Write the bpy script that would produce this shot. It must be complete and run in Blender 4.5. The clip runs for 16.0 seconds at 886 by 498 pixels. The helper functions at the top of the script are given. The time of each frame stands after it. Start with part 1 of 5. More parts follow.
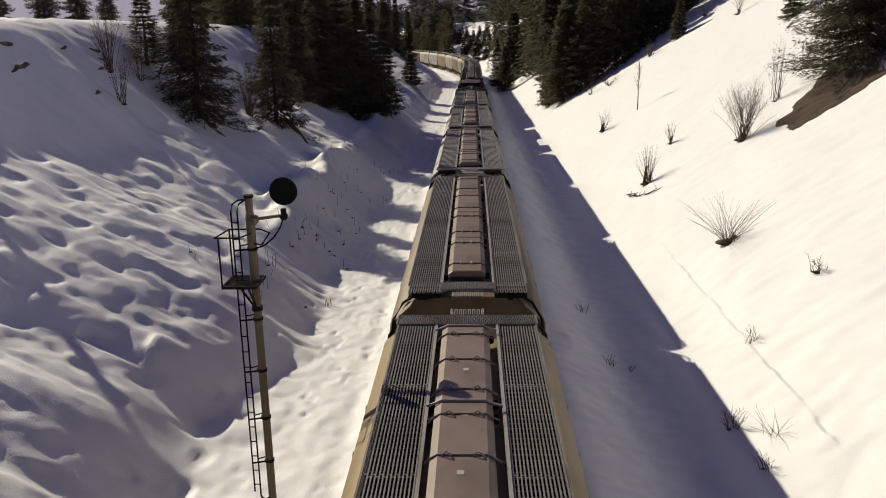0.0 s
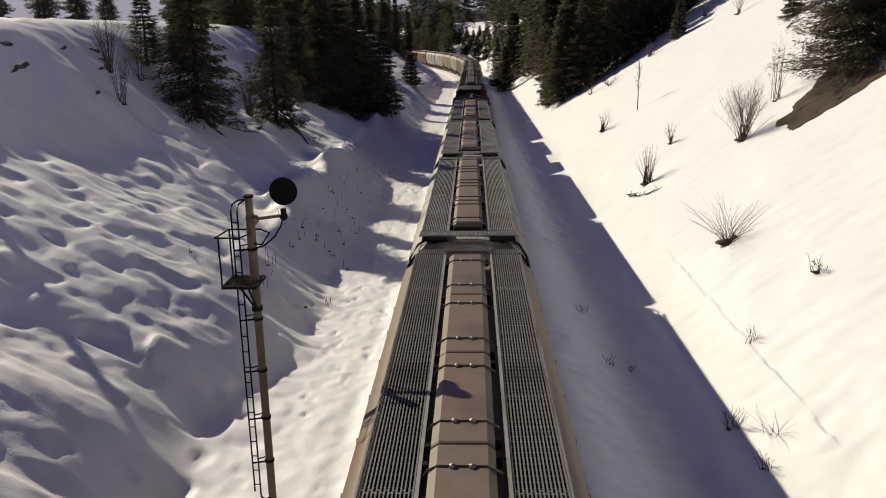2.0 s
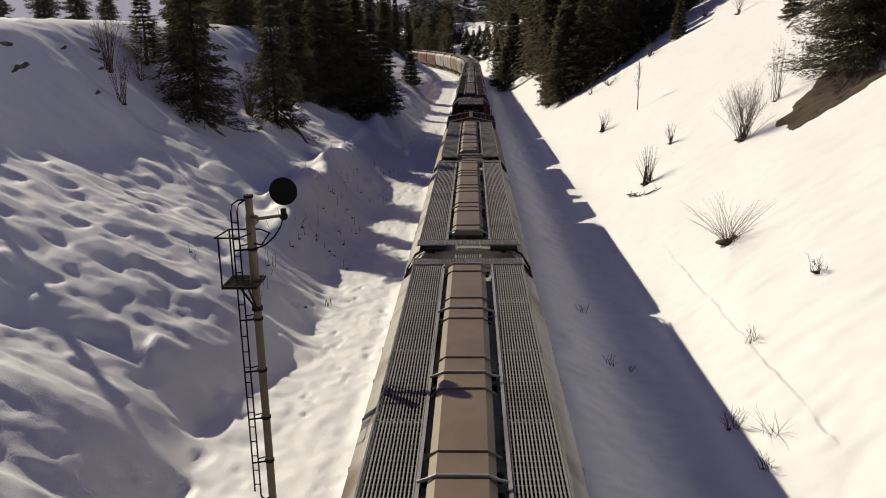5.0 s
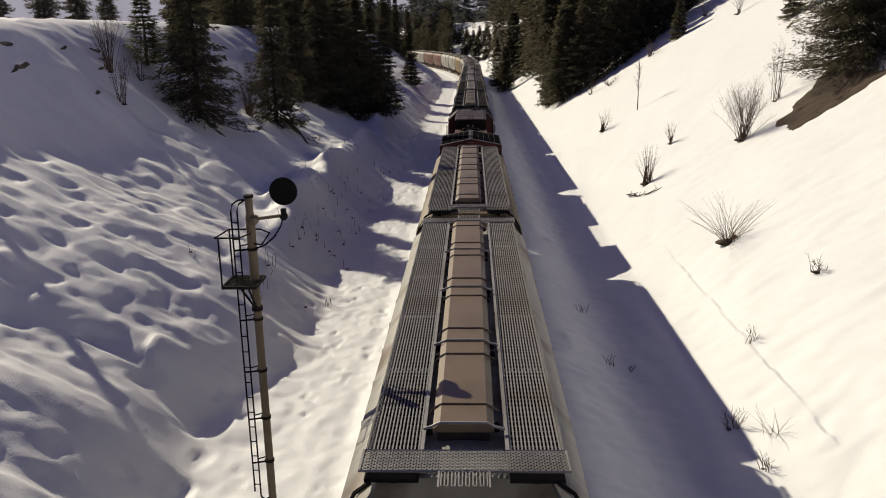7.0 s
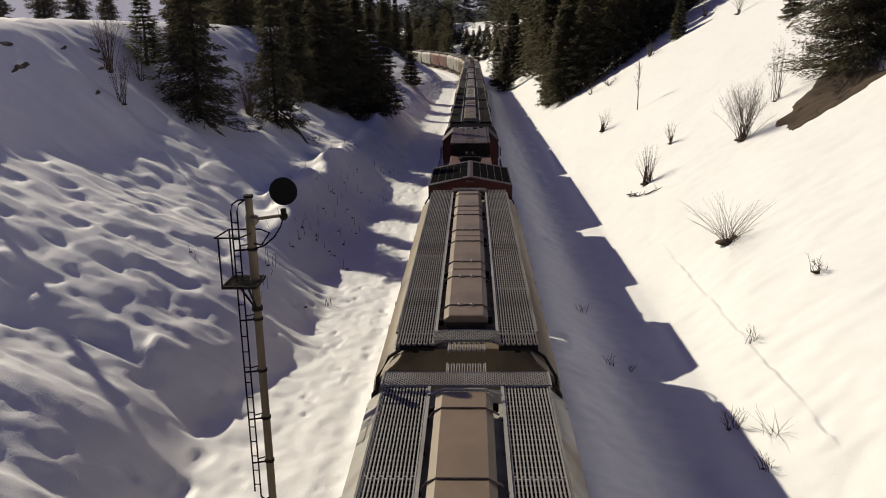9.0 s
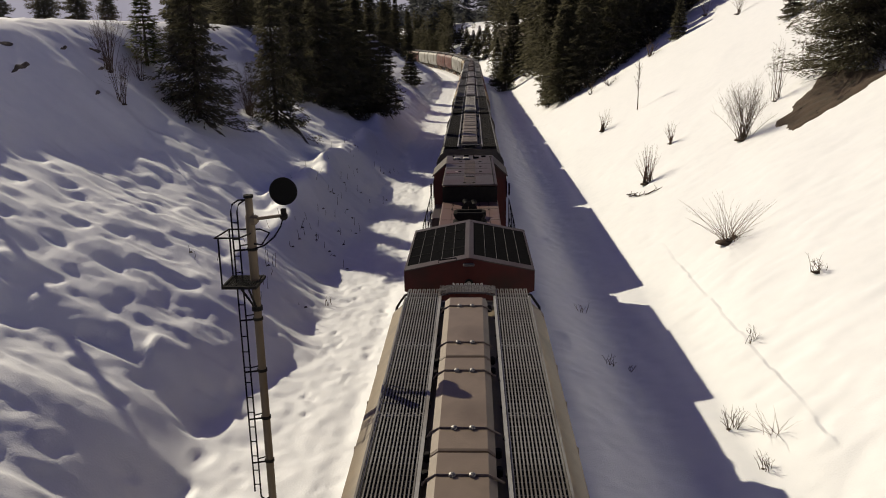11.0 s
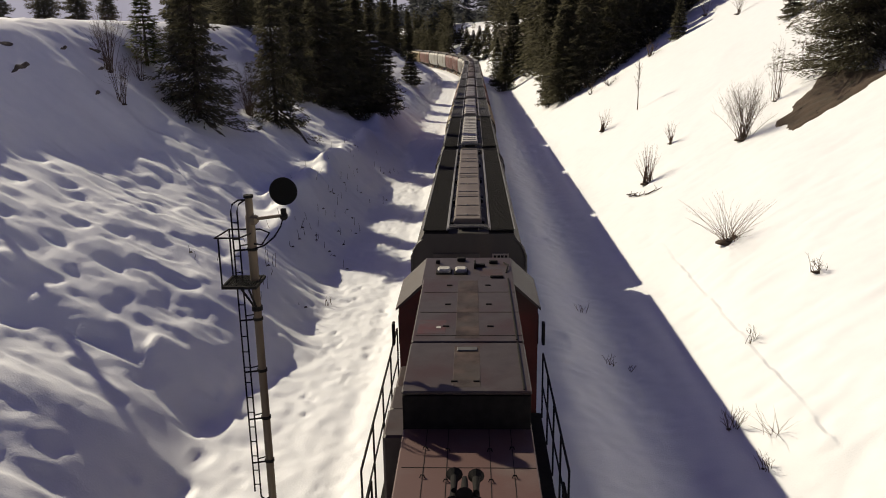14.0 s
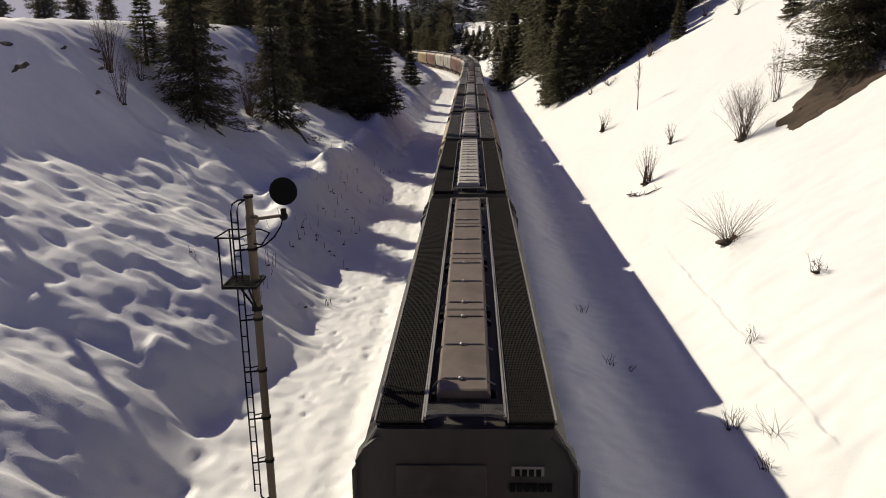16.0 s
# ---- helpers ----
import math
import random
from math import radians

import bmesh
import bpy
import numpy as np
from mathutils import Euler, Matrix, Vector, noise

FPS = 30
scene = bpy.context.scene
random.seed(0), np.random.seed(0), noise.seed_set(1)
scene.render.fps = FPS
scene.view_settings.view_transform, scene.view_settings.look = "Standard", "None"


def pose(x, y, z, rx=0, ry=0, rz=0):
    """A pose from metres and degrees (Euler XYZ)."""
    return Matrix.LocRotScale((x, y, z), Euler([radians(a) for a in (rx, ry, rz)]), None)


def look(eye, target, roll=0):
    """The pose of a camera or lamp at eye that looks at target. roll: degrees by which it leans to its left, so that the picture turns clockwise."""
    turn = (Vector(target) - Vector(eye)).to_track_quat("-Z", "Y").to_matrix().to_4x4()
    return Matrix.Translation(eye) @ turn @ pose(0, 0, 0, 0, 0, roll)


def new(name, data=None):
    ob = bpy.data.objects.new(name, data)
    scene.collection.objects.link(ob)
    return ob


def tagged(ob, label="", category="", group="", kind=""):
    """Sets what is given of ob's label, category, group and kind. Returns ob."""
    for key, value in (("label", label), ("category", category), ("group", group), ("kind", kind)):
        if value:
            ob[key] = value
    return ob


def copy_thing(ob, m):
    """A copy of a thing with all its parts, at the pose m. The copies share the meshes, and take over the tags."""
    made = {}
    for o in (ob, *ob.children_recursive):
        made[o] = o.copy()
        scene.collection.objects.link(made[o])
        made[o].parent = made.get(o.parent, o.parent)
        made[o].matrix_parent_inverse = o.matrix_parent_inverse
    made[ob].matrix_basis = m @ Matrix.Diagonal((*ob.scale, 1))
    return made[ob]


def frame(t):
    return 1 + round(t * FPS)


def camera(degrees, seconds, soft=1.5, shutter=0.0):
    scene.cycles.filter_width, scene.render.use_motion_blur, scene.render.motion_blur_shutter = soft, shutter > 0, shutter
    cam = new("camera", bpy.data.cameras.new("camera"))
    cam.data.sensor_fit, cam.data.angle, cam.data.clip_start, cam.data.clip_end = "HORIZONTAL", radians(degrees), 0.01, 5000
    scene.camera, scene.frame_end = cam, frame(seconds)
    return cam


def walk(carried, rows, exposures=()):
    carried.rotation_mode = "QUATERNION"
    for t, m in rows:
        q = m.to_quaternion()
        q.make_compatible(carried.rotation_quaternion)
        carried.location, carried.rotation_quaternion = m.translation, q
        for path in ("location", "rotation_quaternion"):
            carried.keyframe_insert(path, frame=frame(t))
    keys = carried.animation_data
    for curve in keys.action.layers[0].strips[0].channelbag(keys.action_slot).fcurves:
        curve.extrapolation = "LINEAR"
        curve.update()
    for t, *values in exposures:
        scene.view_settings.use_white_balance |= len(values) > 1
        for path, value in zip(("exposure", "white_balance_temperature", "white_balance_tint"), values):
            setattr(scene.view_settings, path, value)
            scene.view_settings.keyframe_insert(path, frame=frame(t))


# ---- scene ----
# Camera: fixed on a tripod high over the track
cam = camera(58.5, 16.0, soft=1.0)
CAM = Matrix((((0.999256, 0.005296, 0.038203, 0.060000), (0.035466, 0.263068, -0.964125, 0.000000), (-0.015156, 0.964763, 0.262685, 9.800000), (0.000000, 0.000000, 0.000000, 1.000000))))
walk(cam, [(0.0, CAM), (16.0, CAM)], [(0.0, -0.11, 6750, 33), (11.0, -0.11, 6750, 33), (12.5, -0.06, 6750, 33), (14.5, 0.02, 6750, 33), (16.0, 0.0, 6750, 33)])

# World, sun
SUN_EL, SUN_AZ = radians(32.0), radians(46.8)      # height, and angle to the left of the track's direction
sun_dir = Vector((-math.sin(SUN_AZ) * math.cos(SUN_EL), math.cos(SUN_AZ) * math.cos(SUN_EL), math.sin(SUN_EL)))
world = bpy.data.worlds.new("sky")
scene.world = world
world.use_nodes = True
wn = world.node_tree.nodes
sky = wn.new("ShaderNodeTexSky")
sky.sky_type, sky.sun_disc = "NISHITA", False
sky.sun_elevation, sky.sun_rotation = SUN_EL, -SUN_AZ
sky.air_density, sky.dust_density, sky.ozone_density = 1.0, 0.8, 1.5
wn["Background"].inputs["Strength"].default_value = 0.0345
haze = wn.new("ShaderNodeMix")
haze.data_type, haze.blend_type = "RGBA", "MULTIPLY"
haze.inputs[0].default_value, haze.inputs[7].default_value = 1.0, (1.20, 1.0, 1.29, 1)
world.node_tree.links.new(sky.outputs[0], haze.inputs[6])
world.node_tree.links.new(haze.outputs[2], wn["Background"].inputs["Color"])
sun = new("sun", bpy.data.lights.new("sun", "SUN"))
sun.data.energy, sun.data.angle, sun.data.color = 4.9, radians(0.53), (0.945, 1.0, 0.69)
sun.matrix_world = look(sun_dir * 50, (0, 0, 0))


# ---- materials ----
def material(name, color, rough=0.6, metal=0.0, color2=None, scale=6.0, amount=0.6, bump=0.2, bump_scale=40.0,
             color3=None, scale3=0.8, low3=0.5, high3=0.7, stretch=(1, 1, 1), spec=0.5, vary=0.0, islands=False):
    """A surface with fine grain and broad stains: color2 in a fine noise, color3 in a broad one."""
    m = bpy.data.materials.new(name)
    m.use_nodes = True
    nt = m.node_tree
    n, ln = nt.nodes, nt.links
    bs = n["Principled BSDF"]
    co = n.new("ShaderNodeTexCoord")
    mp = n.new("ShaderNodeMapping")
    mp.inputs["Scale"].default_value = stretch
    ln.new(co.outputs["Object"], mp.inputs[0])

    def noisy(sc, detail):
        t = n.new("ShaderNodeTexNoise")
        t.inputs["Scale"].default_value, t.inputs["Detail"].default_value = sc, detail
        ln.new(mp.outputs[0], t.inputs["Vector"])
        return t

    def mix(fac, a, b):
        x = n.new("ShaderNodeMix")
        x.data_type = "RGBA"
        ln.new(fac, x.inputs[0])
        for sock, v in ((x.inputs[6], a), (x.inputs[7], b)):
            if isinstance(v, tuple):
                sock.default_value = (*v, 1)
            else:
                ln.new(v, sock)
        return x.outputs[2]

    def ramp(sock, lo, hi, top=1.0):
        r = n.new("ShaderNodeMapRange")
        r.inputs["From Min"].default_value, r.inputs["From Max"].default_value = lo, hi
        r.inputs["To Max"].default_value = top
        ln.new(sock, r.inputs["Value"])
        return r.outputs[0]

    out = color
    if color2:
        out = mix(ramp(noisy(scale, 6).outputs["Fac"], 0.35, 0.7, amount), out, color2)
    if color3:
        out = mix(ramp(noisy(scale3, 5).outputs["Fac"], low3, high3), out, color3)
    if vary:
        src = n.new("ShaderNodeNewGeometry").outputs["Random Per Island"] if islands else n.new("ShaderNodeObjectInfo").outputs["Random"]
        hs = n.new("ShaderNodeHueSaturation")
        ln.new(ramp(src, 0, 1), hs.inputs["Value"])
        r = hs.inputs["Value"].links[0].from_node
        r.inputs["To Min"].default_value, r.inputs["To Max"].default_value = 1 - vary, 1 + vary
        if isinstance(out, tuple):
            hs.inputs["Color"].default_value = (*out, 1)
        else:
            ln.new(out, hs.inputs["Color"])
        out = hs.outputs[0]
    if isinstance(out, tuple):
        bs.inputs["Base Color"].default_value = (*out, 1)
    else:
        ln.new(out, bs.inputs["Base Color"])
    bs.inputs["Roughness"].default_value, bs.inputs["Metallic"].default_value = rough, metal
    bs.inputs["Specular IOR Level"].default_value = spec
    if bump:
        b = n.new("ShaderNodeBump")
        b.inputs["Strength"].default_value, b.inputs["Distance"].default_value = bump, 0.02
        ln.new(noisy(bump_scale, 6).outputs["Fac"], b.inputs["Height"])
        ln.new(b.outputs[0], bs.inputs["Normal"])
    return m


RUST, GRIME = (0.16, 0.07, 0.035), (0.09, 0.075, 0.06)
SNOW = material("snow", (0.80, 0.81, 0.84), 0.55, bump=0.55, bump_scale=22.0, color2=(0.73, 0.75, 0.79), scale=2.2, amount=0.5, spec=0.3)
SOIL = material("bare soil", (0.046, 0.029, 0.019), 0.95, color2=(0.074, 0.045, 0.027), scale=5, bump=0.8, bump_scale=18, color3=(0.036, 0.026, 0.017), scale3=1.2)
RAIL = material("rail steel", (0.22, 0.16, 0.12), 0.5, 0.7, color2=RUST, scale=8)
TIE = material("tie wood", (0.10, 0.075, 0.055), 0.9, color2=(0.05, 0.04, 0.03), scale=7, stretch=(1, 6, 1))
GALV = material("galvanized steel", (0.235, 0.228, 0.22), 0.5, 0.35, color2=(0.155, 0.148, 0.14), scale=9, bump=0.1, color3=(0.103, 0.089, 0.075), scale3=0.7)
GALV_L = material("bright galvanized steel", (0.33, 0.325, 0.315), 0.5, 0.3, color2=(0.24, 0.235, 0.23), scale=9, bump=0.1, color3=(0.20, 0.18, 0.16), scale3=0.7)
GALV_D = material("weathered steel grating", (0.102, 0.099, 0.096), 0.6, 0.4, color2=(0.060, 0.060, 0.060), scale=8, bump=0.1)
BLACKSTEEL = material("black steel and painted shade", (0.014, 0.013, 0.013), 0.8, 0.1, color2=(0.024, 0.022, 0.020), scale=8, bump=0.2, spec=0.08)
UNDER = material("underframe grime and coaming shade", (0.045, 0.038, 0.032), 0.85, color2=(0.09, 0.065, 0.045), scale=5, bump=0.3)
P_TAN = material("tan paint", (0.235, 0.165, 0.074), 0.6, color2=(0.165, 0.115, 0.060), scale=4, color3=(0.12, 0.075, 0.037), scale3=0.9, low3=0.55, high3=0.75, stretch=(1, 1, 0.35), bump=0.12)
P_DUST = material("dusty tan paint", (0.175, 0.132, 0.085), 0.6, color2=(0.125, 0.092, 0.060), scale=4, color3=(0.075, 0.058, 0.043), scale3=0.8, low3=0.5, high3=0.72, stretch=(1, 1, 0.35), bump=0.15)
P_BROWN = material("faded brown paint", (0.165, 0.121, 0.083), 0.6, color2=(0.121, 0.085, 0.055), scale=4, color3=RUST, scale3=0.9, low3=0.56, high3=0.72, stretch=(1, 1, 0.35), bump=0.12)
P_GREY = material("light grey paint", (0.31, 0.305, 0.283), 0.6, color2=(0.23, 0.22, 0.20), scale=4, color3=(0.125, 0.088, 0.064), scale3=0.8, low3=0.50, high3=0.66, stretch=(1, 1, 0.35), bump=0.1)
P_DARK = material("dark grey paint", (0.036, 0.033, 0.030), 0.6, color2=(0.024, 0.021, 0.019), scale=4, color3=(0.055, 0.042, 0.034), scale3=0.8, stretch=(1, 1, 0.35), bump=0.12)
P_ORANGE = material("orange-brown paint", (0.216, 0.090, 0.036), 0.6, color2=(0.156, 0.060, 0.027), scale=4, color3=GRIME, scale3=0.8, stretch=(1, 1, 0.35), bump=0.12)
P_MAROON = material("maroon paint", (0.120, 0.033, 0.024), 0.6, color2=(0.084, 0.024, 0.018), scale=4, color3=GRIME, scale3=0.8, stretch=(1, 1, 0.35), bump=0.12)
HATCH = material("beige hatch paint", (0.214, 0.162, 0.133), 0.40, color2=(0.174, 0.130, 0.106), scale=5, color3=(0.132, 0.096, 0.076), scale3=0.9, bump=0.1, vary=0.07, spec=0.7)
HATCH_B = material("dusty brown hatch paint", (0.172, 0.130, 0.098), 0.45, color2=(0.138, 0.102, 0.076), scale=5, color3=(0.105, 0.076, 0.056), scale3=0.9, bump=0.1, vary=0.07, spec=0.5)
HATCH_W = material("chalky white hatch paint", (0.42, 0.40, 0.37), 0.5, color2=(0.33, 0.31, 0.285), scale=5, color3=(0.25, 0.22, 0.19), scale3=0.9, bump=0.1, vary=0.06, spec=0.5)
HATCH_D = material("grimy brown-grey hatch paint", (0.150, 0.122, 0.104), 0.55, color2=(0.110, 0.088, 0.074), scale=5, color3=(0.085, 0.066, 0.055), scale3=0.9, bump=0.12, vary=0.07, spec=0.3)
P_DRAB = material("drab worn panel", (0.062, 0.056, 0.050), 0.65, color2=(0.036, 0.032, 0.029), scale=3, amount=0.9, color3=(0.030, 0.026, 0.023), scale3=1.1, bump=0.12)
HATCH_T = material("tan fibreglass hatch", (0.178, 0.130, 0.086), 0.42, color2=(0.142, 0.103, 0.068), scale=4, color3=(0.135, 0.098, 0.066), scale3=0.9, bump=0.1, vary=0.06, spec=0.7)
HATCH_G = material("pale grey hatch paint", (0.252, 0.231, 0.207), 0.40, color2=(0.204, 0.186, 0.168), scale=5, color3=(0.156, 0.132, 0.108), scale3=0.9, bump=0.1, vary=0.07, spec=0.7)
L_RED = material("locomotive red paint", (0.075, 0.012, 0.010), 0.6, color2=(0.05, 0.010, 0.008), scale=4, color3=(0.03, 0.014, 0.011), scale3=0.8, bump=0.1, spec=0.3)
L_FADED = material("sun-bleached red paint", (0.092, 0.045, 0.040), 0.6, color2=(0.098, 0.046, 0.040), scale=3, color3=(0.118, 0.092, 0.084), scale3=0.7, bump=0.1, spec=0.4)
L_PALE = material("dusty pale roof paint", (0.056, 0.045, 0.042), 0.48, color2=(0.040, 0.031, 0.029), scale=5, amount=0.9, color3=(0.044, 0.023, 0.020), scale3=1.1, low3=0.48, high3=0.68, bump=0.12, spec=0.28)
# Soot of the exhaust; on the cabinet's end it paints shade.
SOOT_SHADE = material("soot", (0.011, 0.010, 0.010), 0.95, color2=(0.022, 0.020, 0.019), scale=7, spec=0.05)
SCREEN = material("radiator screen", (0.007, 0.007, 0.008), 1.0, 0.0, color2=(0.013, 0.013, 0.014), scale=12, bump=0.3, bump_scale=120, spec=0.0)
LENS = material("lamp lens", (0.248, 0.234, 0.203), 0.2, bump=0)
PLATE = material("white plate", (0.372, 0.360, 0.330), 0.6, color2=(0.270, 0.258, 0.234), scale=9)
INK = material("black ink", (0.008, 0.008, 0.008), 0.85, bump=0, spec=0.1)
# Dark ground colour; under the far woods it stands in for tree shade.
LITTER_SHADE = material("dark litter and painted woods shade", (0.07, 0.055, 0.04), 0.95, color2=(0.12, 0.10, 0.085), scale=0.8, bump=0.5, bump_scale=3.0)
MASTWOOD = material("weathered silver mast paint", (0.150, 0.114, 0.074), 0.6, 0.15, color2=(0.100, 0.074, 0.050), scale=5, color3=RUST, scale3=1.5, low3=0.6, high3=0.8, stretch=(1, 1, 0.3))
BARK = material("bark", (0.075, 0.055, 0.042), 0.95, color2=(0.035, 0.028, 0.022), scale=12, stretch=(1, 1, 0.2), bump=0.8)
NEEDLE = material("spruce needles", (0.105, 0.098, 0.064), 0.95, color2=(0.135, 0.124, 0.080), scale=1.3, bump=0, vary=0.15, islands=True, spec=0.05)
NEEDLE_O = material("olive young spruce needles", (0.098, 0.105, 0.036), 0.75, color2=(0.063, 0.077, 0.028), scale=1.3, bump=0, vary=0.35, islands=True, spec=0.2)
# Greyer and bluer than the near needles: distance haze put into the colour.
NEEDLE_F = material("haze-greyed far conifer needles", (0.115, 0.120, 0.120), 0.95, color2=(0.090, 0.096, 0.096), scale=0.3, bump=0, vary=0.2, islands=True, spec=0.05)
# needles let part of the light through
for leaf in (NEEDLE, NEEDLE_O, NEEDLE_F):
    tree = leaf.node_tree
    thin, both = tree.nodes.new("ShaderNodeBsdfTranslucent"), tree.nodes.new("ShaderNodeMixShader")
    tree.links.new(tree.nodes["Principled BSDF"].inputs["Base Color"].links[0].from_socket, thin.inputs["Color"])
    both.inputs[0].default_value = 0.35
    tree.links.new(tree.nodes["Principled BSDF"].outputs[0], both.inputs[1])
    tree.links.new(thin.outputs[0], both.inputs[2])
    tree.links.new(both.outputs[0], tree.nodes["Material Output"].inputs["Surface"])
TWIG = material("bare twigs", (0.098, 0.064, 0.041), 0.9, color2=(0.056, 0.038, 0.026), scale=9, bump=0)
TWIG_R = material("reddish bare twigs", (0.14, 0.075, 0.045), 0.9, color2=(0.085, 0.045, 0.03), scale=9, bump=0)


# ---- mesh building ----
class Shape:
    """Collects vertices and faces of one mesh."""

    def __init__(self):
        self.v, self.f = [], []

    def add(self, verts, faces):
        k = len(self.v)
        self.v.extend(tuple(p) for p in verts)
        self.f.extend(tuple(i + k for i in q) for q in faces)
        return self

    def box(self, c, size, rot=None, bevel=0.0):
        x, y, z = (s / 2 for s in size)
        if bevel:
            b = min(bevel, x * 0.9, y * 0.9, z * 0.9)
            ring = [(-x + b, -y), (x - b, -y), (x, -y + b), (x, y - b), (x - b, y), (-x + b, y), (-x, y - b), (-x, -y + b)]
            low = [(p * (1 - b / x), q * (1 - b / y), -z) for p, q in ring]
            mid0 = [(p, q, -z + b) for p, q in ring]
            mid1 = [(p, q, z - b) for p, q in ring]
            top = [(p * (1 - b / x), q * (1 - b / y), z) for p, q in ring]
            pts = low + mid0 + mid1 + top
            faces = [tuple(range(7, -1, -1)), tuple(range(24, 32))]
            for r in range(3):
                faces += [(r * 8 + i, r * 8 + (i + 1) % 8, r * 8 + 8 + (i + 1) % 8, r * 8 + 8 + i) for i in range(8)]
        else:
            pts = [(a * x, b * y, d * z) for a in (-1, 1) for b in (-1, 1) for d in (-1, 1)]
            faces = [(0, 1, 3, 2), (4, 6, 7, 5), (0, 4, 5, 1), (2, 3, 7, 6), (0, 2, 6, 4), (1, 5, 7, 3)]
        pts = [Vector(p) for p in pts]
        if rot is not None:
            pts = [rot @ p for p in pts]
        return self.add([p + Vector(c) for p in pts], faces)

    def tube(self, path, r, n=6, caps=True):
        """A round bar along a path; r is one radius, or one for each point."""
        path = [Vector(p) for p in path]
        rs = r if isinstance(r, (list, tuple)) else [r] * len(path)
        rings, k = [], len(self.v)
        for i, p in enumerate(path):
            d = (path[min(i + 1, len(path) - 1)] - path[max(i - 1, 0)]).normalized()
            a = d.cross(Vector((0, 0, 1)) if abs(d.z) < 0.9 else Vector((1, 0, 0))).normalized()
            b = d.cross(a)
            rings.append([p + (a * math.cos(t) + b * math.sin(t)) * rs[i] for t in (2 * math.pi * j / n for j in range(n))])
        pts = [q for ring in rings for q in ring]
        faces = [(i * n + j, i * n + n + j, i * n + n + (j + 1) % n, i * n + (j + 1) % n) for i in range(len(path) - 1) for j in range(n)]
        if caps:
            faces += [tuple(range(n)), tuple(range(len(pts) - 1, len(pts) - n - 1, -1))]
        return self.add(pts, faces)

    def loft(self, rings, closed=True, caps=True):
        n = len(rings[0])
        faces = []
        for i in range(len(rings) - 1):
            for j in range(n if closed else n - 1):
                faces.append((i * n + j, i * n + (j + 1) % n, i * n + n + (j + 1) % n, i * n + n + j))
        if caps:
            faces += [tuple(range(n - 1, -1, -1)), tuple(range((len(rings) - 1) * n, len(rings) * n))]
        return self.add([p for ring in rings for p in ring], faces)

    def disc(self, c, axis, r, depth, n=20, inner=None):
        axis = Vector(axis).normalized()
        return self.tube([Vector(c) - axis * depth / 2, Vector(c) + axis * depth / 2], r if inner is None else [r, inner], n)

    def data(self, name, mat, smooth=False):
        me = bpy.data.meshes.new(name)
        me.from_pydata(self.v, [], self.f)
        me.materials.append(mat)
        if smooth:
            me.shade_smooth()
            me.set_sharp_from_angle(angle=radians(38))
        bm = bmesh.new()
        bm.from_mesh(me)
        bmesh.ops.recalc_face_normals(bm, faces=bm.faces)
        bm.to_mesh(me)
        bm.free()
        return me


def part(name, shape, mat, parent, label="", smooth=False, at=None):
    me = shape.data(name, mat, smooth) if isinstance(shape, Shape) else shape
    ob = new(name, me)
    ob.parent = parent
    if at is not None:
        ob.location = at
    if label:
        ob["label"] = label
    return ob


# ---- noise on arrays ----
def hash2(ix, iy, seed):
    h = (ix.astype(np.int64) * 374761393 + iy.astype(np.int64) * 668265263 + seed * 974711) & 0x7FFFFFFF
    h = ((h ^ (h >> 13)) * 1274126177) & 0x7FFFFFFF
    return ((h ^ (h >> 16)) & 0xFFFF) / 65535.0


def vnoise(x, y, seed=0):
    ix, iy = np.floor(x), np.floor(y)
    fx, fy = x - ix, y - iy
    fx, fy = fx * fx * fx * (fx * (fx * 6 - 15) + 10), fy * fy * fy * (fy * (fy * 6 - 15) + 10)
    a, b = hash2(ix, iy, seed), hash2(ix + 1, iy, seed)
    c, d = hash2(ix, iy + 1, seed), hash2(ix + 1, iy + 1, seed)
    return (a + (b - a) * fx + (c - a) * fy + (a - b - c + d) * fx * fy) * 2 - 1


def fbm(x, y, octaves=4, seed=0):
    total, amp = 0, 1.0
    for o in range(octaves):
        total = total + amp * vnoise(x * 2 ** o + 17.3 * o, y * 2 ** o - 9.1 * o, seed + o)
        amp *= 0.5
    return total


def smooth01(x):
    x = np.clip(x, 0, 1)
    return x * x * (3 - 2 * x)


# ---- track line ----
CURVE_START, CURVE_R, CURVE_END = 150.0, 404.0, 330.0


def track_x(y):
    y = np.asarray(y, float)
    bend = np.clip(y, CURVE_START, CURVE_END) - CURVE_START
    return -0.065 - bend ** 2 / (2 * CURVE_R) - np.maximum(y - CURVE_END, 0) * (CURVE_END - CURVE_START) / CURVE_R


_ys = np.linspace(-120, 620, 7401)
_arc = np.concatenate([[0], np.cumsum(np.hypot(np.diff(_ys), np.diff(track_x(_ys))))]) - 120


def on_track(s):
    """Pose of a vehicle's middle at that length along the track."""
    y = float(np.interp(s, _arc, _ys))
    x0, x1 = float(track_x(y - 4)), float(track_x(y + 4))
    return pose(float(track_x(y)) + 0.0, y, 0, 0, 0, math.degrees(-math.atan2(x1 - x0, 8)))


# ---- ground ----
def bend_up(x, k):
    return k * np.logaddexp(0, x / k)


SLOPE = math.tan(radians(33.5))


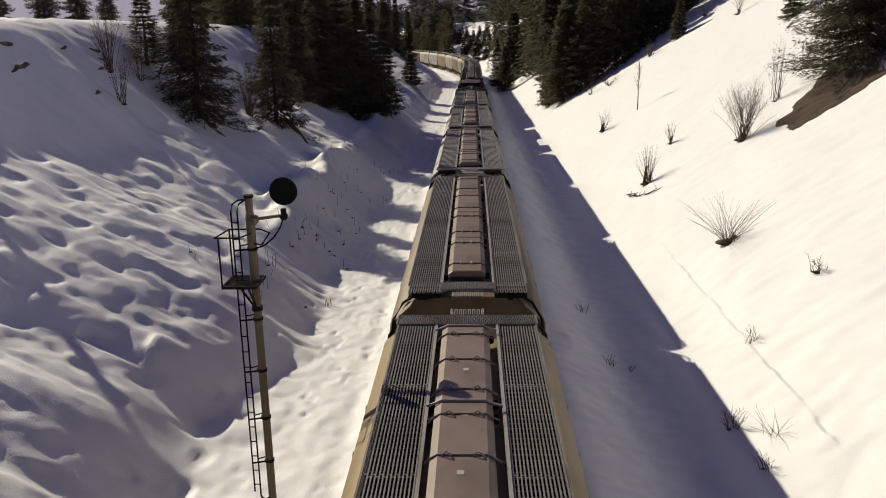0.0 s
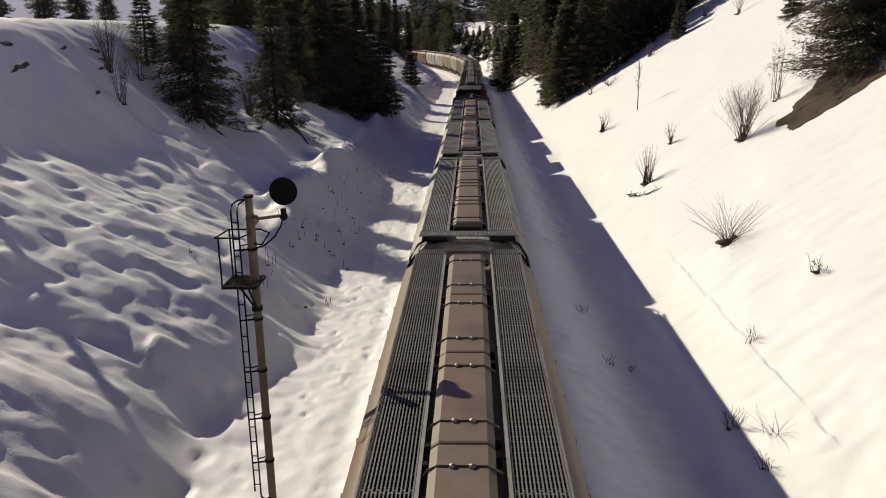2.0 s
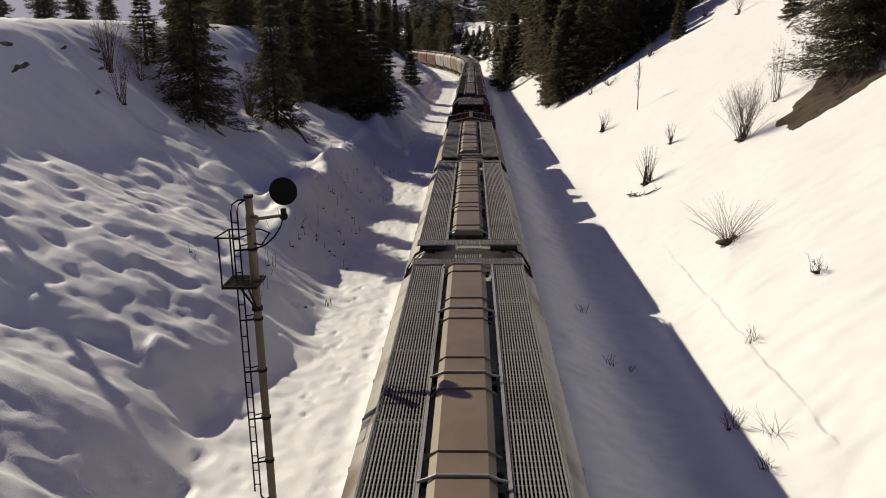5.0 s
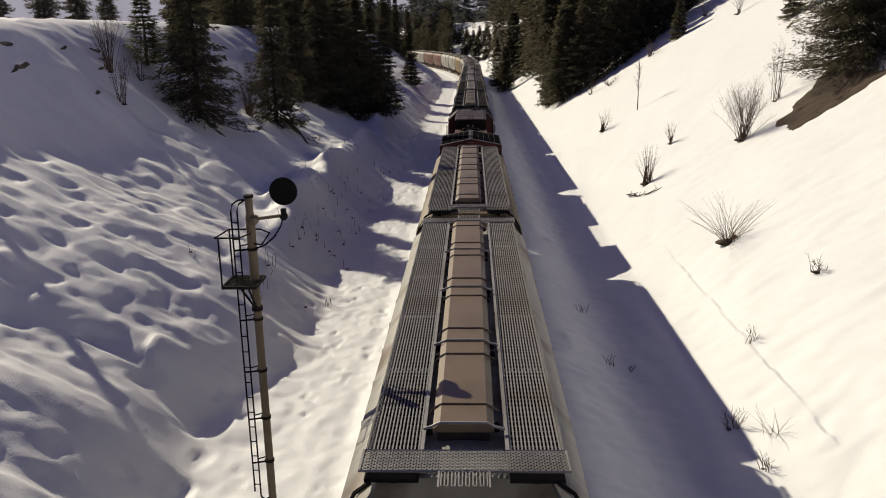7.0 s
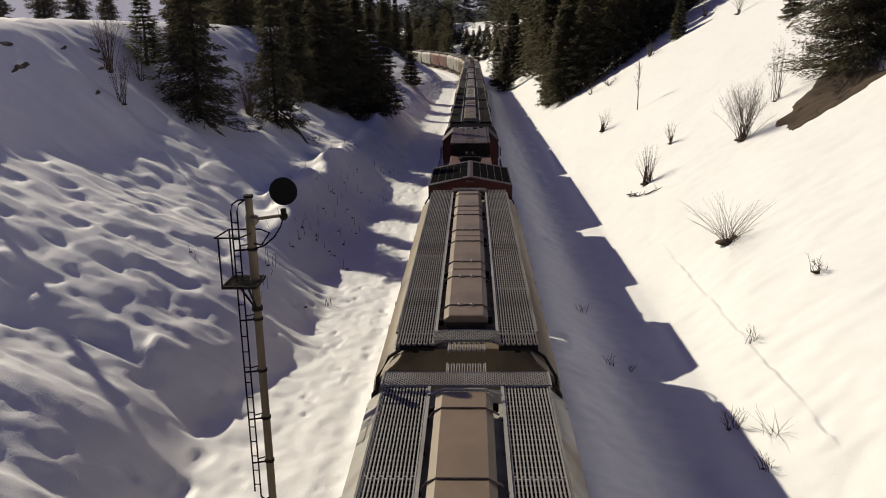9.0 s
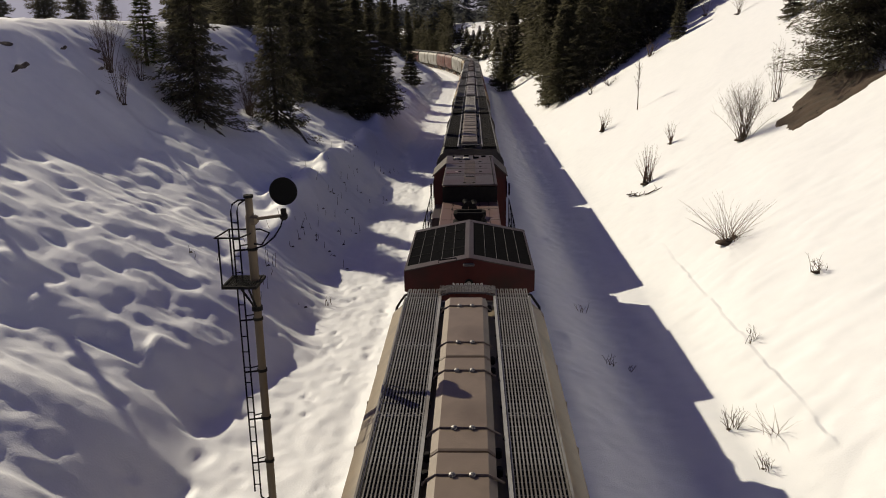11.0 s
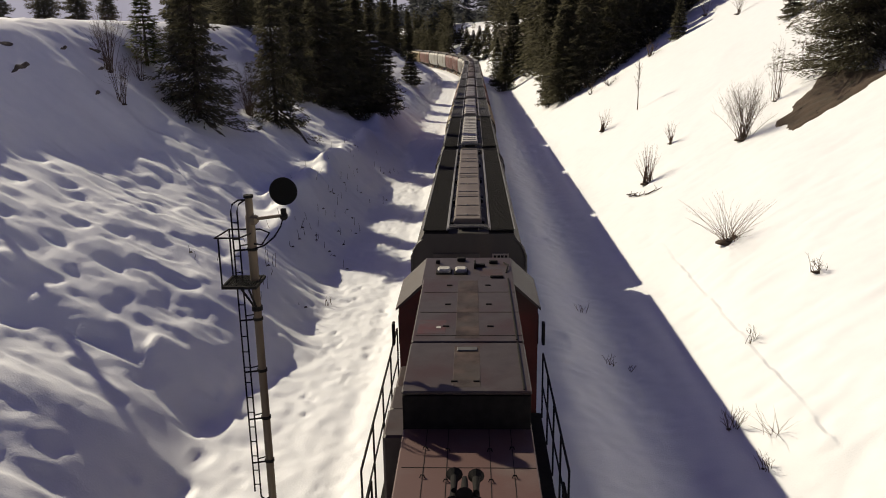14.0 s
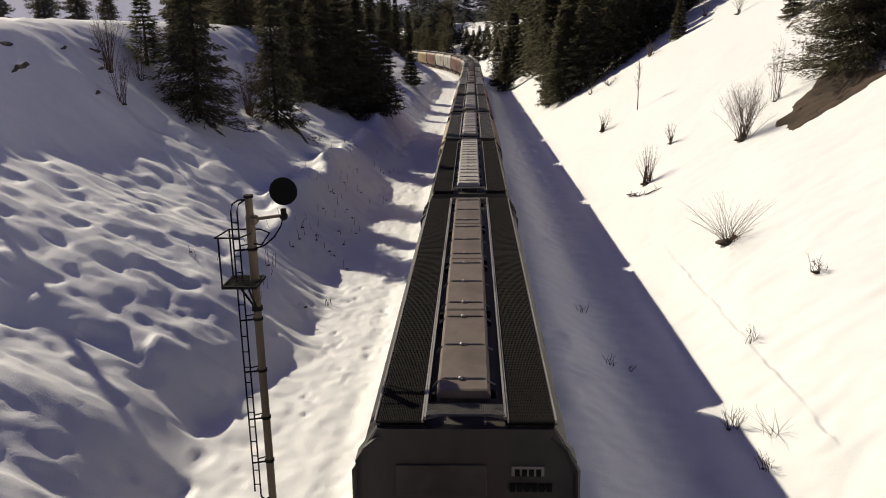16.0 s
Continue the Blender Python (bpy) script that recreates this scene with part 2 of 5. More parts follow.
def ground(x, y, rough=True):
    """Height of the snow at x, y (arrays)."""
    x, y = np.asarray(x, float), np.asarray(y, float)
    u = x - track_x(y) - 0.045
    wob = 0.35 * fbm(y / 9.0, u * 0 + 3.3, 2, 5)
    # left bank, up to the level field
    d = -u + 0.6 * wob
    foot = 5.75 + 0.8 * smooth01((23.5 - y) / 3.0) + 0.3 * fbm(y / 2.6, y * 0 + 7.7, 2, 15)
    high_line = 15.7 + 0.9 * smooth01((38 - y) / 11.0)
    wide = 2.5 - 0.7 * smooth01((32.0 - y) / 14.0) + 0.35 * fbm(y / 1.7, y * 0 + 2.2, 2, 25)
    face = 0.93 - 0.15 * smooth01((y - 25) / 8.0) * smooth01((110 - y) / 30)
    foot = foot + 0.35 * smooth01((y - 27) / 4.0) * smooth01((46 - y) / 8.0)
    left = -0.30 + face * bend_up(d - foot, 0.22) - (face - 0.485) * bend_up(d - foot - wide, 0.28) + 0.395 * bend_up(d - high_line, 0.35)
    field = 10.85 + 0.012 * np.clip(-u - 21.75, 0, 50) + 0.25 * fbm(u / 15, y / 15, 2, 8) * smooth01((-u - 23) / 8)
    k = 0.5
    left = -np.log(np.exp(-left / k) + np.exp(-field / k)) * k
    # right bank
    ur = u - 6.9 + 0.25 * wob
    right = -0.12 - 0.85 * smooth01((u - 2.4) / 2.7) + 0.30 * smooth01((u - 5.2) / 1.9) + np.where(ur > 0, SLOPE * np.sqrt(ur * ur + 0.16) - SLOPE * 0.4, 0)
    top = 19 - 5 * smooth01((y - 220) / 60) + 0.05 * np.clip(u - 40, 0, 900)
    right = -np.log(np.exp(-np.minimum(right, 60) / 2.0) + np.exp(-top / 2.0)) * 2.0
    bed = -0.10 + 0 * u
    z = np.where(u < -2.3, np.where(u < -3.2, left, bed + (left - bed) * smooth01((-u - 2.3) / 0.9)), np.where(u > 2.3, right - 0.0, bed))
    if rough:
        near = smooth01((-u - 4.2) / 2.5)
        # rounded hummocks with hollows between them
        hollow = smooth01((vnoise(u / 0.85 + 0.4 * vnoise(u / 2, y / 2, 12), y / 0.72, 11) - 0.08) / 0.7)
        dent = smooth01((vnoise(u / 0.55, y / 0.45, 13) - 0.15) / 0.6)
        lump = 0.10 * fbm(u / 2.1, y / 1.7, 2, 14) - 0.135 * hollow - 0.045 * dent + 0.022 * fbm(u / 0.36, y / 0.30, 2, 31) + 0.16 * fbm(u / 5.0, y / 4.5, 2, 41) + 0.08
        bench = smooth01((d - foot - wide + 1.0) / 1.2) * (1.0 - 0.88 * smooth01((d - high_line + 0.2) / 1.8))
        z = z + near * (lump * (0.36 + 0.64 * bench) + (1 - bench) * (0.05 - 0.09 * dent * smooth01((8.2 - d) / 1.5) + 0.05 * fbm(u / 0.55, y / 0.5, 3, 33) * smooth01((y - 24) / 6)))
        # wind-built mounds along the edge of the lower face
        mound = smooth01((y - 27) / 8) * smooth01((96 - y) / 20) * (0.75 + 0.6 * vnoise(y / 3.4, y * 0, 83))
        z = z + 0.95 * mound * np.exp(-((d - foot - wide - 0.1) / 0.75) ** 2) - 0.30 * mound * np.exp(-((d - foot - wide - 2.2) / 1.0) ** 2)
        rt = smooth01((u - 6.6) / 1.5)
        z = z + rt * (0.05 * fbm(u / 1.6, y / 1.9, 3, 51) + 0.12 * fbm(u / 6, y / 7, 2, 61) + 0.028 * fbm(u / 0.7, y / 0.45, 2, 63))
        # the soft ledge on the right bank and the ruts beside the track
        crack = u - 8.72 - 0.05 * vnoise(y / 1.5, y * 0, 85)
        cut = smooth01((y - 16.8) / 0.8) * smooth01((37 - y) / 6) * (0.55 + 0.45 * vnoise(y / 0.9, y * 0, 87))
        z = z + cut * np.where(crack < 0, 0.07 * np.exp(-(crack / 0.55) ** 2), -0.02 * np.exp(-(crack / 0.16) ** 2))
        z = z + smooth01((np.abs(u) - 1.9) / 0.6) * smooth01((7.2 - np.abs(u)) / 2) * (0.035 * fbm(u / 0.7, y / 1.6, 3, 71) + 0.02 * fbm(u / 0.3, y / 0.35, 2, 75))
        z = z - 0.05 * np.exp(-((u + 3.35) / 0.22) ** 2) * (0.6 + 0.4 * vnoise(y / 1.3, u * 0, 81))
        trod = smooth01((vnoise(u / 0.24, y / 0.34, 91) - 0.42) / 0.3) * smooth01((u + 5.4) / 0.6) * smooth01((-2.7 - u) / 0.4)
        z = z - 0.06 * trod * smooth01((vnoise(u / 0.8, y / 2.5, 93) + 0.25) / 0.5)
    # far country: the valley side rises to wooded ridges
    far = smooth01((y - 420) / 900) * smooth01((x / np.maximum(y, 1.0) + 0.40) / 0.10)
    z = z * (1 - smooth01((y - 330) / 250)) + smooth01((y - 330) / 250) * np.where(y > 330, 6.0, 0) + far * (20 + 10 * fbm(x / 420, y / 500, 3, 91))
    return z


def at_ground(x, y):
    return float(ground(np.array([x]), np.array([y]))[0])


def steps(*spans):
    out = []
    for a, b, d in spans:
        out.append(np.arange(a, b - 1e-6, d))
    return np.concatenate(out)


def build_ground():
    u = steps((-3000, -400, 260), (-400, -80, 20), (-80, -26, 2.0), (-26, -14, 0.24), (-14, -5.2, 0.11), (-5.2, -2.6, 0.08), (-2.6, 3.0, 0.28), (3.0, 8.1, 0.16), (8.1, 8.5, 0.1), (8.5, 9.1, 0.05), (9.1, 10, 0.15), (10, 22, 0.35), (22, 60, 1.6), (60, 400, 20), (400, 3001, 260))
    y = steps((-900, -60, 120), (-60, 0, 6), (0, 9, 0.6), (9, 32, 0.11), (32, 60, 0.22), (60, 120, 0.6), (120, 330, 2.5), (330, 1500, 22), (1500, 4200, 180))
    U, Y = np.meshgrid(u, y)
    X = U + np.where(Y < 700, track_x(Y), track_x(700.0)) + 0.045
    Z = ground(X, Y)
    nu, ny = len(u), len(y)
    i = np.arange(nu * ny).reshape(ny, nu)
    quads = np.stack([i[:-1, :-1], i[:-1, 1:], i[1:, 1:], i[1:, :-1]], -1).reshape(-1, 4)
    me = bpy.data.meshes.new("ground")
    me.from_pydata(np.stack([X, Y, Z], -1).reshape(-1, 3).tolist(), [], quads.tolist())
    me.materials.append(SNOW)
    me.shade_smooth()
    return tagged(new("ground", me), "snow-covered railway cutting with steep lumpy banks", "ground", kind="structure")


build_ground()


# ---- track ----
def build_track():
    track = tagged(new("railway_track"), "single railway track on snow-covered ballast", "railway track", kind="structure")
    ys = list(np.arange(-60, 112, 8.0)) + list(np.arange(112, 420, 6.0))
    for side in (-0.755, 0.755):
        prof = [(-0.07, -0.19), (0.07, -0.19), (0.03, -0.14), (0.036, 0.0), (-0.036, 0.0), (-0.03, -0.14)]
        rings = [[(float(track_x(y)) + side + px, y, pz) for px, pz in prof] for y in ys]
        part("rail", Shape().loft(rings), RAIL, track)
    tie = Shape().box((0, 0, 0), (2.6, 0.23, 0.16), bevel=0.02).data("tie", TIE)
    for y in np.arange(2, 120, 0.6):
        part("tie", tie, TIE, track, at=(float(track_x(y)), float(y), -0.265))


build_track()


# ---- covered hopper wagons ----
HALF = [(1.16, 1.05), (1.48, 1.35), (1.60, 2.2), (1.64, 3.1), (1.65, 3.70), (1.62, 3.96), (1.28, 4.34), (0.60, 4.41), (0.0, 4.43)]


def hopper_body(half, upright=False):
    k = 0.928 if upright else 1.0
    prof = [(-x * k, z) for x, z in HALF] + [(x * k, z) for x, z in HALF[-2::-1]]

    def end(z):
        if upright and z > 2.4:
            return half - 0.05
        if z > 3.0:
            return half - 0.25 + 0.47 * min(1.0, max(0.0, (4.36 - z) / 0.38))
        return half + 0.22 - max(0.0, 2.4 - z) * 0.45

    s = Shape()
    cols = (-1.0, -0.99, 0.99, 1.0)
    rings = [[(x * (0.985 if abs(c) == 1 else 1), c * end(z), z - (0.02 if abs(c) == 1 else 0)) for x, z in prof] for c in cols]
    s.loft(rings)
    return s


def side_rib():
    return Shape().tube([(x, 0, z) for x, z in HALF[1:6]], 0.02, 4)


def grating(length, xs, side, z, sections):
    """Cross pieces of a running board: links that join the bars in pairs at each section's end, and thin pins."""
    s = Shape()
    gap = xs[1] - xs[0]
    cuts = np.linspace(-length / 2, length / 2, sections + 1)
    for k in range(sections):
        for y, shift in ((cuts[k] + 0.03, 0), (cuts[k + 1] - 0.03, 1)):
            for i in range(shift, len(xs) - 1, 2):
                s.box((side * (xs[i] + gap / 2), y, z), (gap, 0.022, 0.028))
    for y in cuts[1:-1]:
        s.box((side * (xs[0] + xs[-1]) / 2, y, z - 0.012), (xs[-1] - xs[0], 0.03, 0.02))
    for y in np.arange(-length / 2 + 0.05, length / 2, 0.14):
        s.box((side * (xs[0] + xs[-1]) / 2, y, z - 0.016), (xs[-1] - xs[0], 0.008, 0.010))
    return s


def slotted_step(y0, y1, z, half_width, loops):
    """A small step of one bar folded to and fro, in a frame."""
    s = Shape()
    xs = np.linspace(-half_width + 0.02, half_width - 0.02, loops * 2)
    for i, x in enumerate(xs):
        s.box((x, (y0 + y1) / 2, z), (0.016, abs(y1 - y0), 0.035))
        if i < len(xs) - 1:
            s.box(((x + xs[i + 1]) / 2, y1 if i % 2 else y0, z), (xs[i + 1] - x + 0.016, 0.018, 0.035))
    for sx in (-1, 1):
        s.box((sx * (half_width + 0.01), (y0 + y1) / 2, z - 0.01), (0.025, abs(y1 - y0) + 0.06, 0.06))
    return s


def mesh_plate(cx, cy, z, w, d, pitch=0.07, t=0.016, arch=0.0):
    """Expanded metal: two sets of slanting strands in a frame."""
    s = Shape()
    n = int((w + d) / pitch)
    for sgn in (-1, 1):
        for i in range(n + 1):
            o = -w / 2 - d / 2 + i * pitch
            a = (o - sgn * d / 2, -d / 2)
            b = (o + sgn * d / 2, d / 2)
            pts = []
            for (px, py) in (a, b):
                pts.append((px, py))
            (ax, ay), (bx, by) = pts
            lo, hi = -w / 2, w / 2
            t0, t1 = 0.0, 1.0
            dx = bx - ax
            ta, tb = (lo - ax) / dx, (hi - ax) / dx
            t0, t1 = max(t0, min(ta, tb)), min(t1, max(ta, tb))
            if t1 - t0 < 0.02:
                continue
            p = Vector((ax + dx * t0, ay + d * t0, 0))
            q = Vector((ax + dx * t1, ay + d * t1, 0))
            m = (p + q) / 2
            lift = arch * min(1.0, 3.2 * (1 - abs(2 * m.x / w)))
            rot = Matrix.Rotation(math.atan2(q.y - p.y, q.x - p.x), 3, "Z")
            s.box((cx + m.x, cy + m.y, z + lift), ((q - p).length, t, 0.012), rot)
    k = 26
    for sy in (-d / 2, d / 2):
        s.tube([(cx - w / 2 + w * i / k, cy + sy, z + arch * min(1.0, 3.2 * (1 - abs(2 * i / k - 1)))) for i in range(k + 1)], 0.018, 4)
    for sx in (-w / 2, w / 2):
        s.box((cx + sx, cy, z), (0.03, d, 0.04))
    return s


def hatch_cover(length, width, high, facet=0.27):
    """A trough hatch with a flat crown and sloping sides, low end lips."""
    w = width / 2
    prof = [(-w, -0.05), (-w, 0.0), (-w * (1 - facet * 2), high), (w * (1 - facet * 2), high), (w, 0.0), (w, -0.05)]
    h = length / 2
    rings = [[(x * 0.98, c, z - 0.015) for x, z in prof] if abs(c) == h else [(x, c, z) for x, z in prof] for c in (-h, -h + 0.03, h - 0.03, h)]
    return Shape().loft(rings)


def bogie(parent, y):
    b = part("bogie", Shape().box((0, 0, 0.62), (1.5, 0.4, 0.28), bevel=0.05), UNDER, parent, at=(0, y, 0))
    for sx in (-1, 1):
        s = Shape().box((sx * 1.0, 0, 0.55), (0.14, 1.5, 0.26), bevel=0.04)
        s.box((sx * 1.0, 0, 0.75), (0.16, 0.7, 0.2), bevel=0.05)
        part("side_frame", s, UNDER, b)
    for wy in (-0.88, 0.88):
        s = Shape()
        for sx in (-1, 1):
            s.disc((sx * 0.76, 0, 0.46), (1, 0, 0), 0.455, 0.13, 20)
            s.disc((sx * 0.70, 0, 0.46), (1, 0, 0), 0.49, 0.03, 20)
        s.tube([(-0.95, 0, 0.46), (0.95, 0, 0.46)], 0.08, 8)
        part("wheelset", s, RAIL, b, at=(0, wy, 0))


def hopper(name, length, body, hatch, board, label, style="trough", covers=4, cross=(True, True), trim=None, couple=0.62, stickers=(), lugs="knob", bars=False):
    """A covered hopper wagon; its middle stands at the origin, its ends look along y."""
    car = tagged(new(name), label, "freight wagon", "wagons of the freight train")
    half = length / 2
    part("body", hopper_body(half, style == "dark"), body, car, smooth=True)
    if style == "trough":
        rib = side_rib().data("side_rib", body)
        for y in np.linspace(-half + 2.6, half - 2.6, 7):
            for turn in (0, math.pi):
                part("side_rib", rib, body, car, at=(0, float(y), 0)).rotation_euler.z = turn
    # underframe and bays
    s = Shape().box((0, 0, 0.98), (0.5, length + 2 * couple - 0.5, 0.3), bevel=0.03)
    for e in (-1, 1):
        s.box((0, e * (half + couple - 0.35), 0.86), (0.26, 0.66, 0.24), bevel=0.03)
        s.box((0, e * (half + 0.08), 1.12), (3.0, 0.5, 0.06))
        s.box((0, e * (half + 0.3), 1.0), (3.1, 0.08, 0.3))
    part("underframe", s, UNDER, car)
    for i in range(3):
        y = (i - 1) * (length - 5) / 3
        r = [[(a * wx, y + b * wy, z) for a, b in ((-1, -1), (1, -1), (1, 1), (-1, 1))] for wx, wy, z in ((0.45, 0.4, 0.45), (1.15, (length - 5) / 6, 1.25))]
        part("discharge_bay", Shape().loft(r), UNDER, car)
    for e in (-1, 1):
        bogie(car, e * (half - 1.35))
    # end frames, ladders
    for e in (-1, 1):
        for sx in (-1, 1):
            s = Shape().tube([(sx * 1.16, e * (half - 0.02), 4.48), (sx * 1.34, e * (half + 0.10), 4.40), (sx * 1.54, e * (half + 0.24), 4.08), (sx * 1.57, e * (half + 0.26), 3.72), (sx * 1.54, e * (half + 0.26), 2.2), (sx * 1.5, e * (half + 0.28), 1.1)], 0.03, 5)
            if style == "dark":
                s = Shape().tube([(sx * 1.22, e * half, 4.34), (sx * 1.42, e * (half + 0.03), 4.18), (sx * 1.58, e * (half + 0.05), 3.85), (sx * 1.59, e * (half + 0.1), 2.2), (sx * 1.5, e * (half + 0.3), 1.1)], 0.035, 5)
            # Trough wagons' posts are black: their backlit shade is put into the colour.
            part("end_frame", s, BLACKSTEEL if style != "dark" else P_DARK, car)
            # the sunlit shoulder sheet that runs on to the corner post
            gus = [(sx * 1.10, e * (half - 0.12), 4.42), (sx * 1.62, e * (half - 0.12), 3.98), (sx * 1.60, e * (half + 0.20), 3.98), (sx * 1.20, e * (half + 0.16), 4.34)]
            if style == "dark":
                gus = [(sx * 1.22, e * (half - 0.35), 4.42), (sx * 1.57, e * (half - 0.35), 3.96), (sx * 1.57, e * (half + 0.03), 3.96)]
            part("corner_gusset", Shape().loft([gus, [(x - sx * 0.02, y, z - 0.025) for x, y, z in gus]]), body, car)
        s = Shape().box((0, e * (half + (0.26 if style != "dark" else 0.0)), 3.1), (2.9, 0.05, 0.06))
        for z in np.arange(1.4, 3.2, 0.33):
            s.tube([(e * 1.0, e * (half + 0.32), z), (e * 1.45, e * (half + 0.32), z)], 0.014, 5)
        for x in (1.0, 1.45):
            s.tube([(e * x, e * (half + 0.32), 1.2), (e * x, e * (half + 0.32), 3.2)], 0.018, 5)
        part("end_ladder", s, BLACKSTEEL, car)
        if style == "dark":
            ring = [(-1.24, 4.46), (1.24, 4.46), (1.57, 3.9), (1.59, 2.5), (-1.59, 2.5), (-1.57, 3.9)]
            cap = part("end_wall", Shape().loft([[(x, e * (half + dy), z) for x, z in ring] for dy in (-0.05, 0.0)]), body, car)
            part("end_panel", Shape().box((-0.35, e * (half + 0.015), 3.66), (1.3, 0.03, 0.5), bevel=0.01), P_DRAB, cap, "drab panel lighter than the wall round it")
    # running boards
    bz = 4.57
    for sx in (-1, 1):
        if style == "trough":
            xs = np.linspace(0.60, 1.235, 14)
            deck = length - 1.14
            rb = part("running_board", grating(deck, xs, sx, bz, 5), board, car, "steel bar grating walkway")
            rb["kind"] = "stuff"
            bar = Shape().box((0, 0, 0), (0.019, deck, 0.032)).data("grating_bar", board)
            for x in xs:
                part("grating_bar", bar, board, rb, at=(sx * float(x), 0, bz))
            part("edge_rail", Shape().box((sx * 0.555, 0, bz + 0.012), (0.05, deck, 0.05)), GALV_L, rb)
            part("edge_rail", Shape().box((sx * 1.268, 0, bz + 0.012), (0.028, deck, 0.05)), GALV, rb)
            for y in np.arange(-half + 1.2, half - 1.0, 0.93):
                part("rail_clip", Shape().box((sx * 0.535, float(y), bz - 0.01), (0.05, 0.07, 0.05), bevel=0.01), BLACKSTEEL, rb)
            if not all(cross):
                for e in (-1, 1):
                    s = Shape()
                    for x in xs:
                        s.box((sx * x, e * (half - 0.31), bz), (0.019, 0.52, 0.032))
                    for i in range(0, len(xs) - 1, 2):
                        s.box((sx * (xs[i] + xs[i + 1]) / 2, e * (half - 0.05), bz), (xs[1] - xs[0], 0.022, 0.03))
                    s.box((sx * 0.92, e * (half - 0.31), bz - 0.012), (0.66, 0.02, 0.02)).box((sx * 0.92, e * (half - 0.56), bz - 0.012), (0.66, 0.03, 0.02))
                    part("end_grating", s, board, rb)["kind"] = "stuff"
        else:
            s = Shape()
            for x in np.linspace(0.62, 1.24, 26):
                s.box((sx * x, 0, bz), (0.012, length, 0.025))
            for y in np.arange(-half, half + 0.01, 0.10):
                s.box((sx * 0.925, y, bz - 0.004), (0.63, 0.014, 0.02))
            rb = part("running_board", s, board, car, "fine black grating walkway")
            rb["kind"] = "stuff"
            s = Shape().box((sx * 0.60, 0, bz + 0.012), (0.022, length, 0.05)).box((sx * 1.265, 0, bz + 0.012), (0.022, length, 0.04))
            part("edge_rail", s, trim or GALV, rb)
        # grab irons down the roof's shoulder
        s = Shape().tube([(sx * 1.21, 0, bz - 0.03), (sx * 1.30, 0.02, 4.22)], 0.014, 4)
        s.tube([(sx * 1.30, 0.02, 4.23), (sx * 1.36, 0.30, 4.13), (sx * 1.44, 0.30, 4.0)], 0.011, 4)
        iron = s.data("grab_iron", BLACKSTEEL)
        for y in np.arange(-half + 0.5, half - 0.3, 1.25):
            part("grab_iron", iron, BLACKSTEEL, car, at=(0, float(y), 0))
        # Added black sheet and rib under the bars, in place of shade in the gaps.
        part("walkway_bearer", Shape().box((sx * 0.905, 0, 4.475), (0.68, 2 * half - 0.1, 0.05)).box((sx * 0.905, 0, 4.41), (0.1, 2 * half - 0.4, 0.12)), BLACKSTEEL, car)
    for e, has in zip((-1, 1), cross):
        if style == "trough":
            if has:
                part("crosswalk", mesh_plate(0, e * (half - 0.32), bz + 0.03, 2.60, 0.50), board, car, "expanded-metal crosswalk")["kind"] = "stuff"
            else:
                part("crosswalk", mesh_plate(0, e * (half - 0.27), bz + 0.01, 1.16, 0.50, arch=0.07), board, car, "expanded-metal crosswalk")["kind"] = "stuff"
                part("crosswalk", mesh_plate(0, e * (half - 0.72), bz - 0.11, 1.06, 0.26), board, car, "lower expanded-metal strip")["kind"] = "stuff"
            part("brake_step", slotted_step(e * (half - 0.06), e * (half + 0.26), bz + 0.02, 0.30, 7), GALV_L, car, "pale slotted steel step")["kind"] = "stuff"
            s = Shape().box((0, e * (half + 0.09), 3.95), (0.34, 0.05, 0.05)).box((0, e * (half + 0.09), 3.75), (0.3, 0.05, 0.04))
            part("step_bracket", s, BLACKSTEEL, car)
        else:
            part("crosswalk", mesh_plate(0, e * (half - 0.24), bz + 0.01, 1.1, 0.34, pitch=0.05, arch=0.06), GALV_D, car, "expanded-metal crosswalk")["kind"] = "stuff"
            for x in (-0.28, 0.28):
                part("step_bracket", Shape().box((x, e * (half - 0.12), bz), (0.03, 0.3, 0.04)), GALV, car)
    # hatches on their coaming
    hw, cx = (0.83, -0.02) if style == "trough" else (0.80, -0.03)
    span = length - (2.05 if style == "trough" else 1.3)
    s = Shape()
    for sx in (-1, 1):
        s.box((cx + sx * (hw / 2 - 0.08), 0, 4.5), (0.05, span - 0.3, 0.24))
    for e in (-1, 1):
        s.box((cx, e * (span / 2 - 0.16), 4.5), (hw - 0.12, 0.05, 0.24))
    # The coaming's dark colour holds the shade below the overhanging covers.
    part("coaming", s, UNDER, car)
    if style == "dark" and trim:
        s = Shape()
        for sx in (-1, 1):
            s.box((sx * 0.565, 0, bz + 0.03), (0.03, span + 1.2, 0.05))
        part("hatch_kerb", s, trim, car)
    each = span / covers
    high = 0.075
    mesh = hatch_cover(each - 0.05, hw, high, 0.12 if style == "trough" else 0.06).data("hatch_cover", hatch)
    w = hw / 2
    strap = Shape().tube([(-w - 0.07, 0, -0.06), (-w - 0.02, 0, 0.015), (-w * 0.74, 0, high + 0.012), (w * 0.74, 0, high + 0.012), (w + 0.02, 0, 0.015), (w + 0.08, 0, -0.02)], 0.016, 5).data("strap", hatch if style == "trough" else GALV)
    if lugs == "loop":
        lug = Shape().tube([(-0.07, -0.015, high + 0.0), (-0.03, -0.015, high + 0.05), (0.0, -0.015, high + 0.075), (0.03, -0.015, high + 0.05), (0.07, -0.015, high + 0.0)], 0.013, 5).data("strap_lug", GALV_L)
